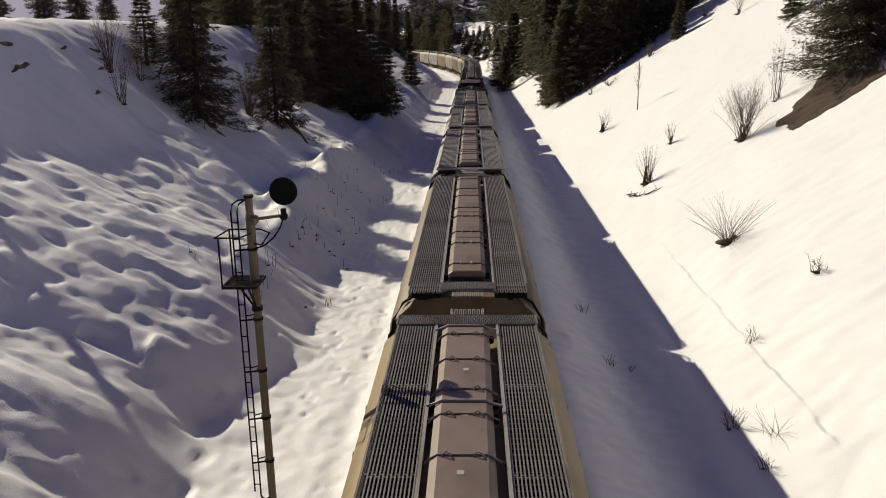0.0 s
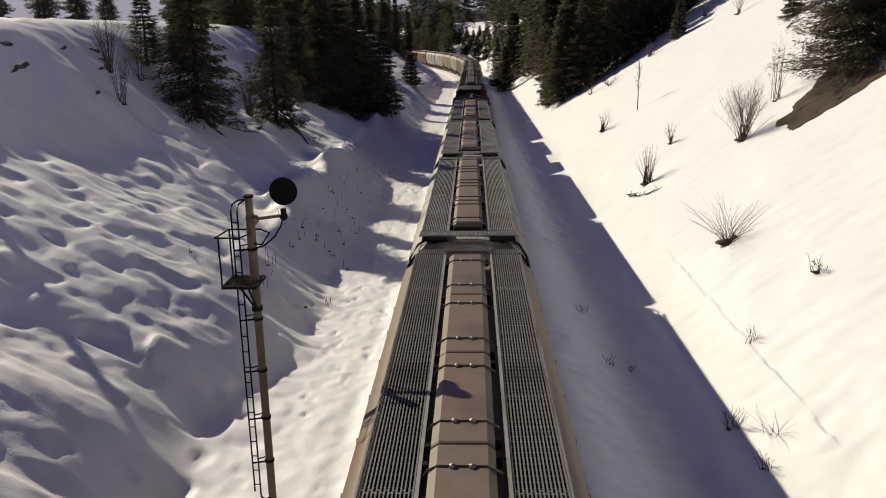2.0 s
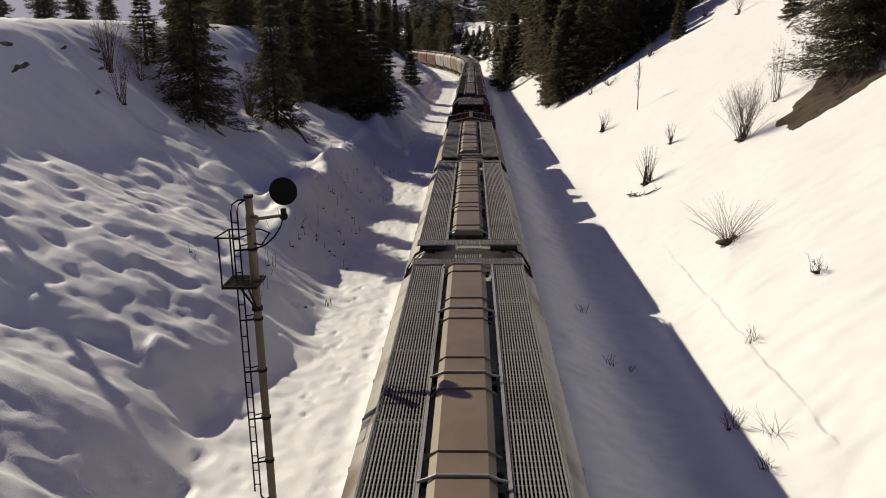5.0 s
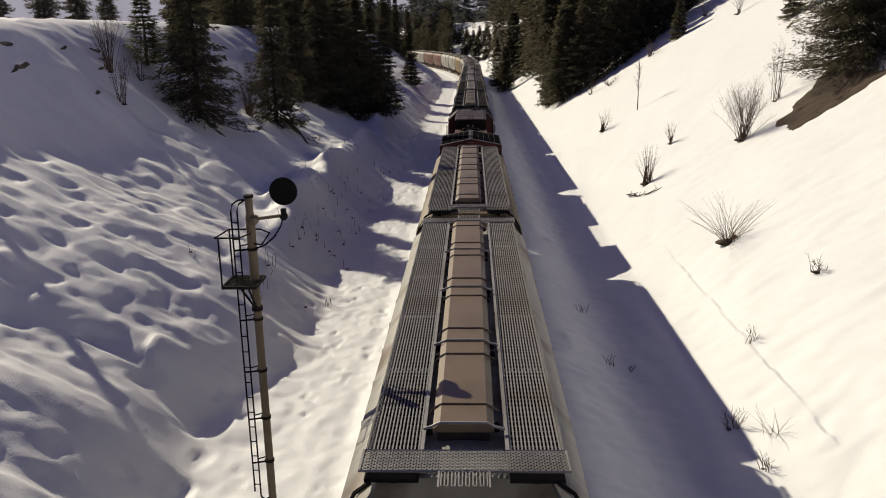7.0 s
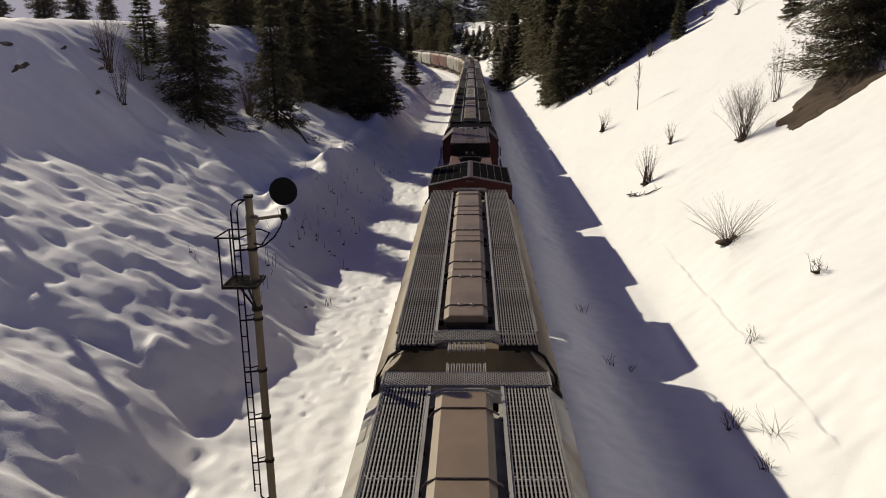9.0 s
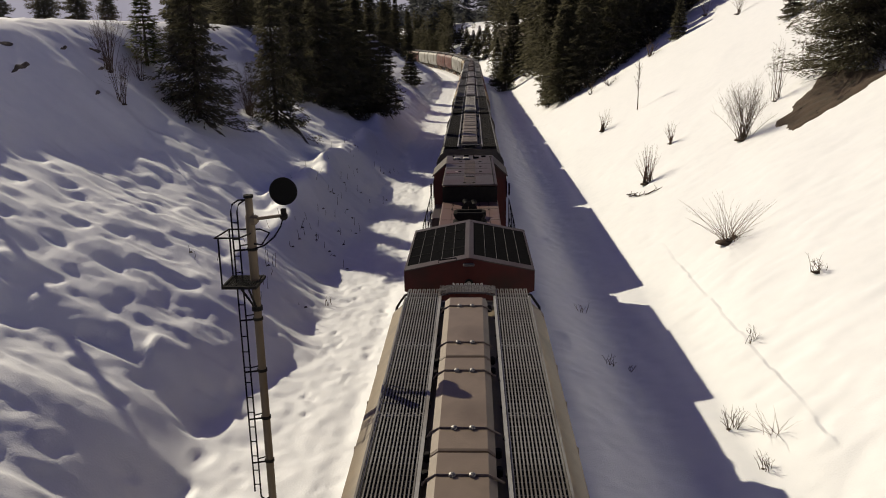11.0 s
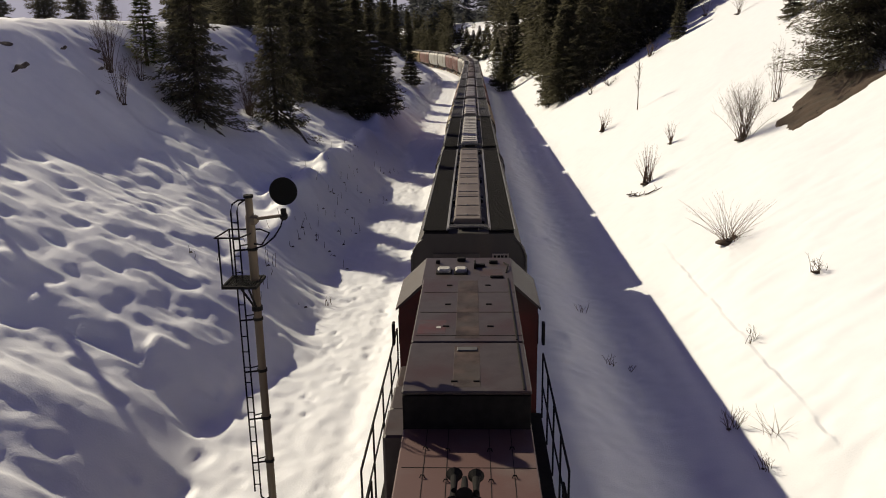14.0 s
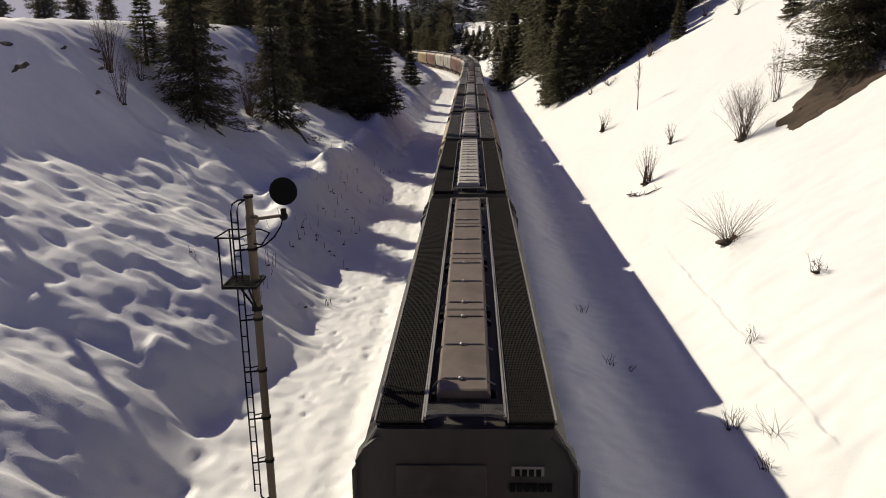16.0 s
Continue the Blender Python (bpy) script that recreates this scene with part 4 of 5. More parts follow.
def timber_pole(x, y, high):
    """A line pole on the edge of the field; its shadow lies down the bank."""
    t = tagged(new("timber_pole"), "weathered round timber pole on the edge of the snowy field", "pole")
    g = at_ground(x, y) - 0.3
    t.location = (x, y, g)
    part("shaft", Shape().tube([(0, 0, 0), (0, 0, high * 0.6), (0, 0, high)], [0.20, 0.17, 0.14], 12), MASTWOOD, t, smooth=True)
    part("cap", Shape().tube([(0, 0, high), (0, 0, high + 0.12)], [0.15, 0.03], 12), BLACKSTEEL, t)


timber_pole(-23.0, 30.75, 8.0)


# ---- trees and bushes ----
def conifer_meshes(seed, high, wide, levels, per, blades, size, bare=0.03, needle=NEEDLE, droop=0.35, ragged=0.35, power=0.85):
    """Trunk and crown of a spruce: whorls of drooping limbs set with many small needle sprays."""
    rng = np.random.default_rng(seed)
    trunk = Shape()
    pts = [(0.06 * math.sin(3 * t) * high / 12, 0.05 * math.cos(2 * t) * high / 12, high * t - 0.4 * (t == 0)) for t in (0, 0.25, 0.5, 0.75, 1.0)]
    r0 = 0.013 * high + 0.03
    trunk.tube(pts, [r0, r0 * 0.8, r0 * 0.55, r0 * 0.3, 0.01], 8)
    V, F = [], []
    k = 0
    for lv in range(levels):
        f = (lv + rng.uniform(0, 0.8)) / levels
        z0 = high * (bare + (1 - bare) * f)
        reach = wide * max(0.04, (1 - f)) ** power * rng.uniform(1 - ragged, 1.05)
        a0 = rng.uniform(0, 2 * math.pi)
        for b in range(per):
            a = a0 + 2 * math.pi * b / per + rng.uniform(-0.3, 0.3)
            ln = reach * rng.uniform(1 - ragged, 1.1)
            if rng.random() < 0.08:
                continue
            dz = -droop * ln * rng.uniform(0.5, 1.3) if f < 0.8 else 0.25 * ln
            trunk.tube([(0, 0, z0), (math.cos(a) * ln * 0.55, math.sin(a) * ln * 0.55, z0 + dz * 0.65), (math.cos(a) * ln * 0.96, math.sin(a) * ln * 0.96, z0 + dz * 0.85)], [0.012 + 0.012 * ln, 0.006 + 0.006 * ln, 0.004], 3, caps=False)
            n = max(3, int(blades * (0.35 + 0.65 * ln / wide)))
            t = rng.uniform(0.12, 1.0, n) ** 0.75
            side = rng.uniform(-1, 1, n)
            spread = 0.34 * ln * (1.05 - t * 0.75)
            px = t * ln
            py = side * spread
            pz = dz * (t ** 0.8) * 0.9 + 0.12 * ln * t ** 3 - np.abs(side) * spread * 0.15 + rng.normal(0, 0.03 * ln + 0.02, n)
            ang = a + side * 0.9 + rng.normal(0, 0.35, n)
            base = np.stack([math.cos(a) * px - math.sin(a) * py, math.sin(a) * px + math.cos(a) * py, z0 + pz], -1)
            L = size * rng.uniform(0.6, 1.35, n)
            tip = base + np.stack([np.cos(ang) * L, np.sin(ang) * L, -L * rng.uniform(-0.15, 0.75, n)], -1)
            wd = L * rng.uniform(0.09, 0.19, n)
            tilt = rng.uniform(-0.9, 0.9, n)
            off = np.stack([-np.sin(ang) * wd * np.cos(tilt), np.cos(ang) * wd * np.cos(tilt), wd * np.sin(tilt)], -1)
            mid = base * 0.45 + tip * 0.55
            for q in (base, mid + off, tip, mid - off):
                V.append(q)
            idx = np.arange(n)
            F.append(np.stack([k + idx, k + n + idx, k + 2 * n + idx, k + 3 * n + idx], -1))
            k += 4 * n
    V, F = np.concatenate(V), np.concatenate(F)
    me = bpy.data.meshes.new("crown")
    me.from_pydata(V.tolist(), [], F.tolist())
    me.materials.append(needle)
    return trunk.data("trunk", BARK), me


def conifer(meshes, x, y, label, group, turn=0.0, scale=1.0, name="spruce_tree", z=None, wide=1.0):
    t = tagged(new(name), label, "tree", group)
    part("trunk", meshes[0], BARK, t)
    part("crown", meshes[1], NEEDLE, t)
    t.location = (x, y, (at_ground(x, y) if z is None else z) - 0.1)
    t.rotation_euler = (0, 0, turn)
    t.scale = (scale * wide, scale * wide, scale)
    return t


def forest(name, spots, label, seed, needle, levels, per, blades, size):
    """Far woods: one ragged crown, turned and scaled for each tree, all in one mesh."""
    rng = np.random.default_rng(seed)
    crown = conifer_meshes(seed, 10.0, 2.3, levels, per, blades, size, needle=needle, ragged=0.5, power=0.8)[1]
    co = np.empty(len(crown.vertices) * 3, np.float32)
    crown.vertices.foreach_get("co", co)
    co = co.reshape(-1, 3)
    n, k = len(co), len(spots)
    spots = np.array(spots, np.float32)
    a, w = rng.uniform(0, 6.28, k), rng.uniform(0.8, 1.35, k)
    c, s, h = np.cos(a), np.sin(a), spots[:, 3] / 10.0
    P = np.empty((k, n, 3), np.float32)
    P[:, :, 0] = spots[:, 0:1] + (co[:, 0] * c[:, None] - co[:, 1] * s[:, None]) * (h * w)[:, None]
    P[:, :, 1] = spots[:, 1:2] + (co[:, 0] * s[:, None] + co[:, 1] * c[:, None]) * (h * w)[:, None]
    P[:, :, 2] = spots[:, 2:3] + co[:, 2] * h[:, None]
    loops = np.empty(len(crown.loops), np.int32)
    crown.loops.foreach_get("vertex_index", loops)
    allv = (loops[None, :] + (np.arange(k) * n)[:, None]).astype(np.int32).ravel()
    me = bpy.data.meshes.new(name)
    me.vertices.add(k * n)
    me.vertices.foreach_set("co", P.ravel())
    me.loops.add(len(allv))
    me.loops.foreach_set("vertex_index", allv)
    me.polygons.add(len(allv) // 4)
    me.polygons.foreach_set("loop_start", np.arange(0, len(allv), 4, dtype=np.int32))
    me.update(calc_edges=True)
    me.materials.append(needle)
    return tagged(new(name, me), label, "trees", kind="stuff")


def bush(x, y, high, wide, stems, label, seed, mat=TWIG, twigs=3, lean=(0, 0), thick=0.010, name="bare_bush", clump=None, reach=1.0, stumps=0, stump_high=0.4):
    """Bare shrub: stems that fan out from one foot, each with thin side twigs."""
    rng = np.random.default_rng(seed)
    t = tagged(new(name), label, "bush", "bare bushes on the bank")
    t.location = (x, y, at_ground(x, y) - 0.05)
    s, tw = Shape(), Shape()
    for i in range(stems):
        a = rng.uniform(0, 2 * math.pi)
        out = wide * rng.uniform(0.15, 1.0) ** 0.8
        h = high * rng.uniform(0.55, 1.0) * (1 - 0.35 * (out / max(wide, 0.01)) ** 2)
        foot = Vector((rng.normal(0, 0.06 + 0.05 * wide), rng.normal(0, 0.06 + 0.05 * wide), 0))
        tipp = foot + Vector((math.cos(a) * out + lean[0] * h, math.sin(a) * out + lean[1] * h, h))
        mid = foot.lerp(tipp, 0.5) + Vector((rng.normal(0, 0.04), rng.normal(0, 0.04), 0.08 * h))
        q1, q2 = foot.lerp(mid, 0.5) + Vector((0, 0, 0.03 * h)), mid.lerp(tipp, 0.55) + Vector((rng.normal(0, 0.03), rng.normal(0, 0.03), 0.02))
        s.tube([foot, q1, mid, q2, tipp], [thick * 1.3, thick, thick * 0.8, thick * 0.55, thick * 0.3], 4, caps=False)
        for j in range(twigs):
            f = rng.uniform(0.35, 0.95)
            p = mid.lerp(tipp, (f - 0.5) * 2) if f > 0.5 else foot.lerp(mid, f * 2)
            d = Vector((rng.normal(0, 1), rng.normal(0, 1), rng.uniform(0.3, 1.4))).normalized() * high * rng.uniform(0.08, 0.22) * reach
            tw.tube([p, p + d * 0.55, p + d + Vector((0, 0, 0.04 * high))], [thick * 0.5, thick * 0.4, thick * 0.25], 3, caps=False)
    s.add(tw.v, tw.f)
    part("branchwork", s, mat, t)["kind"] = "stuff"
    if clump:
        bm = bmesh.new()
        bmesh.ops.create_icosphere(bm, subdivisions=2, radius=1.0)
        c = Shape()
        c.add([((v.co.x * clump * 0.8 - 0.05) * (1 + 0.25 * noise.noise(v.co * 2 + Vector((seed, 0, 0)))), v.co.y * clump * 0.7 * (1 + 0.3 * noise.noise(v.co * 2.3)), max(v.co.z, -0.3) * clump * 0.22 * (1 + 0.4 * noise.noise(v.co * 3))) for v in bm.verts], [tuple(v.index for v in f.verts) for f in bm.faces])
        bm.free()
        part("root_clump", c, SOIL, t, "brown earthy foot")
        for i in range(stumps):
            a, k = rng.uniform(0, 6.28), rng.uniform(0.5, 1.0)
            q = Vector((math.cos(a) * clump * 0.45, math.sin(a) * clump * 0.3, 0))
            h = stump_high * k * 0.8
            part("stump", Shape().tube([q, q + Vector((0.06 * h, 0, h * 0.6)), q + Vector((0.12 * h + rng.normal(0, 0.03), rng.normal(0, 0.03), h))], [0.08 * clump + 0.04, 0.075 * clump + 0.03, 0.065 * clump + 0.02], 7), BARK, t, "dark cut stump")
    return t


SPR_A = conifer_meshes(1, 13.0, 3.5, 46, 9, 82, 0.33, power=0.9, ragged=0.42, droop=0.42)
SPR_B = conifer_meshes(2, 11.0, 3.1, 42, 9, 78, 0.32, ragged=0.5, power=0.85, droop=0.42)
SPR_C = conifer_meshes(3, 15.0, 4.2, 46, 9, 48, 0.60, power=0.6)
SPR_Y = conifer_meshes(4, 5.0, 1.25, 26, 7, 30, 0.26, needle=NEEDLE_O, droop=-0.15, power=0.6)
SPR_S = conifer_meshes(5, 4.2, 1.3, 26, 8, 64, 0.22)
PINE_W = conifer_meshes(7, 12.0, 5.0, 54, 12, 210, 0.22, bare=0.02, droop=0.28, ragged=0.36, power=0.40)

DARK = "dark green spruce with dense drooping branches on the snowy bank"
for (m, x, y, turn, sc, wd) in (
        (SPR_A, -15.6, 45.2, 0.3, 0.92, 0.98), (SPR_B, -18.9, 52.4, 1.9, 0.62, 1.1),
        (SPR_A, -13.1, 53.3, 2.1, 0.95, 0.78), (SPR_B, -14.6, 66.0, 4.0, 1.05, 1.0), (SPR_A, -13.2, 70.0, 2.6, 0.98, 1.1),
        (SPR_B, -11.9, 72.5, 1.0, 0.98, 1.25), (SPR_A, -10.6, 75.0, 5.0, 0.80, 1.25), (SPR_B, -9.7, 77.5, 0.6, 0.86, 1.2), (SPR_A, -8.6, 79.5, 3.3, 0.66, 1.1), (SPR_A, -11.6, 81.0, 1.2, 0.86, 1.3),
        (SPR_A, -16.1, 79.2, 2.4, 0.80, 1.2), (SPR_A, -13.5, 90.0, 0.4, 0.72, 1.2), (SPR_A, -21.4, 94.2, 4.4, 0.85, 1.0), (SPR_A, -17.7, 107.0, 1.1, 0.52, 1.0), (SPR_A, -21.4, 119.8, 2.0, 0.90, 1.0),
        (SPR_A, -13.4, 172.0, 0.4, 0.80, 1.0), (SPR_A, -16.6, 178.0, 1.4, 0.90, 1.0), (SPR_B, -18.5, 184.0, 2.4, 1.00, 1.0), (SPR_A, -20.5, 190.0, 3.4, 0.90, 1.0), (SPR_A, -18.0, 168.0, 0.9, 0.90, 1.0), (SPR_A, -22.0, 176.0, 5.4, 0.90, 1.0), (SPR_A, -18.2, 87.7, 3.4, 0.80, 1.2), (SPR_A, -23.5, 81.3, 5.4, 0.85, 1.2)):
    conifer(m, x, y, DARK, "spruces on the shaded bank", turn, sc, wide=wd)
conifer(SPR_Y, -19.0, 47.0, "olive-green young pine at the top of the bank", "spruces on the shaded bank", 0.5, 0.80, "young_pine", wide=1.5)
conifer(SPR_S, -9.2, 121.0, "small dark spruce alone on the snowy slope", "spruces on the shaded bank", 0.5, 1.1, wide=1.5)
for (m, x, y, turn, sc) in (
        (SPR_C, 11.0, 98.0, 0.2, 0.72), (SPR_C, 9.9, 101.5, 3.1, 0.5), (SPR_C, 13.6, 96.5, 1.6, 0.80), (SPR_C, 17.2, 97.0, 2.9, 0.85), (SPR_C, 13.0, 107.0, 5.2, 0.9),
        (SPR_C, 20.2, 99.0, 0.9, 0.9), (SPR_C, 22.8, 101.0, 2.2, 0.9), (SPR_C, 17.0, 109.0, 3.0, 1.0), (SPR_C, 21.0, 112.0, 0.5, 1.0), (SPR_C, 14.0, 118.0, 4.8, 0.85),
        (SPR_C, 15.0, 122.0, 1.8, 0.95), (SPR_C, 19.5, 126.0, 2.8, 1.0), (SPR_C, 25.0, 116.0, 3.8, 1.0), (SPR_C, 13.0, 137.0, 0.1, 0.9), (SPR_C, 24.0, 130.0, 5.1, 1.0),
        (SPR_C, 6.3, 153.0, 0.7, 0.55), (SPR_A, 5.2, 168.0, 2.6, 0.75), (SPR_C, 14.5, 150.0, 5.7, 0.95), (SPR_C, 8.5, 168.0, 3.9, 0.9), (SPR_C, 26.5, 105.0, 1.1, 0.7), (SPR_C, 30.0, 116.0, 4.0, 1.0), (SPR_C, 16.0, 160.0, 2.0, 1.0)):
    conifer(m, x, y, "tall dark green spruce crowding the sunlit bank", "spruces on the sunlit bank", turn, sc)
conifer(PINE_W, 24.8, 47.0, "broad dark pine over a patch of bare earth", "spruces on the sunlit bank", 2.0, 1.0, "pine_tree")
conifer(PINE_W, 20.7, 43.6, "broad dark pine over a patch of bare earth", "spruces on the sunlit bank", 0.0, 0.9, "pine_tree")
conifer(SPR_S, 24.6, 64.0, "small dark spruce alone on the snowy slope", "spruces on the sunlit bank", 1.0, 0.9)
conifer(SPR_S, 22.0, 88.0, "small dark spruce alone on the snowy slope", "spruces on the sunlit bank", 2.0, 1.0)
for x, y, turn, sc in ((-56.0, 96.0, 0.4, 0.75), (-50.0, 95.0, 2.2, 0.9), (-47.0, 97.0, 3.2, 0.85), (-43.8, 98.0, 4.4, 0.7), (-36.0, 101.0, 1.2, 0.8), (-62.0, 99.0, 5.0, 0.9), (-31.0, 100.0, 2.9, 0.8), (-27.5, 104.0, 0.7, 0.85)):
    conifer(SPR_B, x, y, "ragged dark conifer beyond the snowy field", "conifers beyond the field", turn, sc, "pine_tree")

for x, y, turn, sc in ((-4.4, 284.4, 0.0, 1.28), (-2.4, 259.9, 0.4, 1.36), (-0.4, 260.4, 0.8, 1.27), (1.1, 236.3, 1.2, 1.5), (2.3, 245.9, 1.6, 1.1), (3.6, 254.9, 2.0, 1.14), (0.5, 272.5, 2.4, 0.92), (-1.8, 285.5, 2.8, 0.96), (2.6, 273.5, 3.2, 0.92), (4.7, 266.0, 3.6, 1.0), (-3.5, 295.0, 4.0, 0.77), (5.2, 239.4, 4.4, 1.34), (3.8, 231.4, 4.8, 1.04), (-1.0, 268.5, 5.2, 1.0), (1.8, 262.0, 5.6, 0.98), (-6.0, 294.9, 6.0, 0.88)):
    conifer(SPR_S, x, y, "small dark spruce in the clearing beside the curve", "small spruces in the clearing", turn, sc, wide=1.3)


def build_far_woods():
    rng = np.random.default_rng(12)
    spots = []
    while len(spots) < 1150:
        y = rng.uniform(300, 1100)
        x = rng.uniform(-0.34, 0.6) * y
        u = x - float(track_x(min(y, 700.0)))
        if abs(x + 0.001 * y) < 0.018 * y and 420 < y < 520 or abs(u) < 14 and y < 420:
            continue
        z = at_ground(x, y)
        spots.append((x, y, z - 0.3, rng.uniform(11, 22)))
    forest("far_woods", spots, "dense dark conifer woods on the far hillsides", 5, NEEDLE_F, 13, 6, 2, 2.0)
    spots = []
    while len(spots) < 640:
        y = rng.uniform(118, 330)
        x = rng.uniform(-130, 110)
        u = x - float(track_x(y))
        if -25 < u < (11 if y < 200 else 8) or x < -0.35 * y or u > 0 and -0.026 < x / y < 0.024 and rng.random() > 0.8:
            continue
        z = at_ground(x, y) - 0.2
        high = rng.uniform(9, 16) * (0.34 if u > 0 and -0.026 < x / y < 0.024 else 1)
        if u < 0:
            high = min(high, max(4.0, 9.8 - z + y * (0.026 if -0.19 < x / y < -0.135 else 0.042) * rng.uniform(0.7, 1.2)))
        spots.append((x, y, z, high))
    while len(spots) < 740:
        y = rng.uniform(262, 330)
        x = rng.uniform(-0.115, -0.026) * y
        if x - float(track_x(y)) > 7:
            spots.append((x, y, at_ground(x, y) - 0.2, rng.uniform(8, 12)))
    forest("mid_woods", spots, "dark conifer woods above the curve of the track", 6, NEEDLE, 20, 7, 5, 0.95)



def forest_floor(lo, hi, y0, y1, seed):
    """A dark sheet that paints the shade under the woods, between two lines across the slope, with an uneven edge."""
    us, ys = np.linspace(0, 1, 14), np.arange(y0, y1 + 1, 4.0)
    T, Y = np.meshgrid(us, ys)
    A, B = lo(Y) + 2.0 * fbm(Y / 14, Y * 0 + seed, 2, 23), hi(Y)
    X = A + (B - A) * T ** 1.5
    Z = ground(X, Y) + 0.12
    i = np.arange(T.size).reshape(T.shape)
    quads = np.stack([i[:-1, :-1], i[:-1, 1:], i[1:, 1:], i[1:, :-1]], -1).reshape(-1, 4)
    me = bpy.data.meshes.new("forest_floor")
    me.from_pydata(np.stack([X, Y, Z], -1).reshape(-1, 3).tolist(), [], quads.tolist())
    me.materials.append(LITTER_SHADE)
    me.shade_smooth()
    tagged(new("forest_floor", me), "dark sheet painted for the shade under the woods", "forest floor", kind="structure")


build_far_woods()
forest_floor(lambda y: np.maximum(track_x(y) + 14, 0.029 * y), lambda y: 110 + 0 * y, 132.0, 327.0, 1)
forest_floor(lambda y: track_x(y) - 26, lambda y: np.minimum(-0.33 * y, track_x(y) - 30), 122.0, 327.0, 2)
forest_floor(lambda y: -0.029 * y, lambda y: np.minimum(track_x(y) + 10, -0.031 * y), 268.0, 327.0, 3)


def build_backdrop():
    """The mountain side that closes the valley, far off, its haze painted as a glow."""
    m = bpy.data.materials.new("glowing distant haze")
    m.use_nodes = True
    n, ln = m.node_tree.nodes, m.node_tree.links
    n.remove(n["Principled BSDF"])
    # Emission stands in for the light that hazy air would scatter.
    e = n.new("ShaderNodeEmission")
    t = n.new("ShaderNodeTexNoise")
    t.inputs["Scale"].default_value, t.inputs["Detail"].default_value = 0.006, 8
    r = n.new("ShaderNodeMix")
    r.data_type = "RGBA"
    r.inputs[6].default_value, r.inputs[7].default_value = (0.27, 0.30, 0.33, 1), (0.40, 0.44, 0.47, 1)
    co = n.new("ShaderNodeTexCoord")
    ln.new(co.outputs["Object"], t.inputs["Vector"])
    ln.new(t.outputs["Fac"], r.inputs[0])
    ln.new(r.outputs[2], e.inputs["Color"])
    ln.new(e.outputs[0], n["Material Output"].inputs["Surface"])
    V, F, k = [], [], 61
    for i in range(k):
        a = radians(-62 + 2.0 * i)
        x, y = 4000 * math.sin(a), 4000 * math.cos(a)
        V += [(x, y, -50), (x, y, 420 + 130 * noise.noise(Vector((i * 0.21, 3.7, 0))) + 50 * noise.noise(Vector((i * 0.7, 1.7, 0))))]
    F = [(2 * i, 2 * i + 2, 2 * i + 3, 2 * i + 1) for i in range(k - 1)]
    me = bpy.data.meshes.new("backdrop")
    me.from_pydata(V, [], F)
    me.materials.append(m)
    tagged(new("backdrop", me), "glowing backdrop painted as a hazy blue-grey mountain side far away", "mountain", kind="structure")


build_backdrop()

bush(14.6, 43.2, 3.6, 1.5, 62, "tall bare many-stemmed bush on the snow", 1, twigs=7, clump=0.5)
bush(17.3, 46.2, 3.6, 0.7, 16, "slender bare bush on the snow", 2, twigs=4, clump=0.25)
bush(19.9, 48.8, 2.6, 0.8, 14, "small bare bush on the snow", 3, twigs=4, clump=0.3)
bush(10.4, 31.4, 2.2, 2.2, 62, "spreading pale brown bush of thin bare shoots", 4, TWIG_R, twigs=0, clump=0.58, thick=0.007, stumps=5, stump_high=0.5)
bush(10.15, 45.7, 2.7, 0.75, 34, "reddish bare shoots fanning from a dark foot", 5, TWIG_R, twigs=1, clump=0.42, stumps=4, stump_high=1.35)
bush(10.9, 66.4, 2.2, 0.9, 24, "reddish bare shoots fanning from a dark foot", 6, TWIG_R, twigs=1, clump=0.4, stumps=3, stump_high=0.9)
bush(12.7, 50.8, 1.7, 0.55, 18, "reddish bare shoots fanning from a dark foot", 7, TWIG_R, twigs=1, clump=0.26, stumps=2, stump_high=0.8)
bush(11.3, 25.1, 0.75, 0.4, 12, "small tuft of stubble on a brown clod", 8, TWIG, twigs=2, clump=0.22)
bush(25.3, 79.0, 3.2, 0.8, 16, "small bare bush on the snow", 9, twigs=4, clump=0.5)
bush(25.6, 91.0, 3.2, 1.2, 20, "small bare bush on the snow", 10, twigs=4, clump=0.6)
bush(19.0, 87.5, 2.3, 1.0, 8, "dark gnarled shrub on the snow", 11, twigs=4, thick=0.035)
bush(13.0, 88.0, 2.4, 0.8, 16, "small bare bush on the snow", 12, twigs=3, clump=0.3)
bush(14.5, 86.0, 1.6, 1.3, 26, "low bare scrub on the snow", 13, twigs=3)
bush(8.75, 23.4, 0.7, 0.3, 9, "dry weed stalks in the snow", 14, TWIG, twigs=2, thick=0.008, clump=0.08)
bush(7.05, 19.7, 0.85, 0.45, 18, "dark dry weeds at the foot of the bank", 15, TWIG, twigs=2, thick=0.009, clump=0.2)
bush(7.75, 18.6, 0.9, 0.8, 14, "thin pale grass stalks in the snow", 16, TWIG_R, twigs=0, thick=0.005)
bush(7.25, 17.6, 0.6, 0.25, 12, "dark dry weeds at the foot of the bank", 17, TWIG, twigs=2, thick=0.008, clump=0.12)
bush(4.6, 24.6, 0.55, 0.3, 9, "dry weed stalks in the shaded snow", 18, TWIG, twigs=1, thick=0.008, clump=0.06)
bush(4.3, 29.3, 0.6, 0.25, 7, "dry weed stalks in the shaded snow", 19, TWIG, twigs=1, thick=0.008)
bush(5.2, 24.2, 0.4, 0.2, 6, "dry weed stalks in the shaded snow", 20, TWIG, twigs=1, thick=0.008)
bush(-17.3, 39.2, 3.0, 0.7, 22, "slender dark bare bush on the shaded bank", 21, TWIG, twigs=4, clump=0.35)
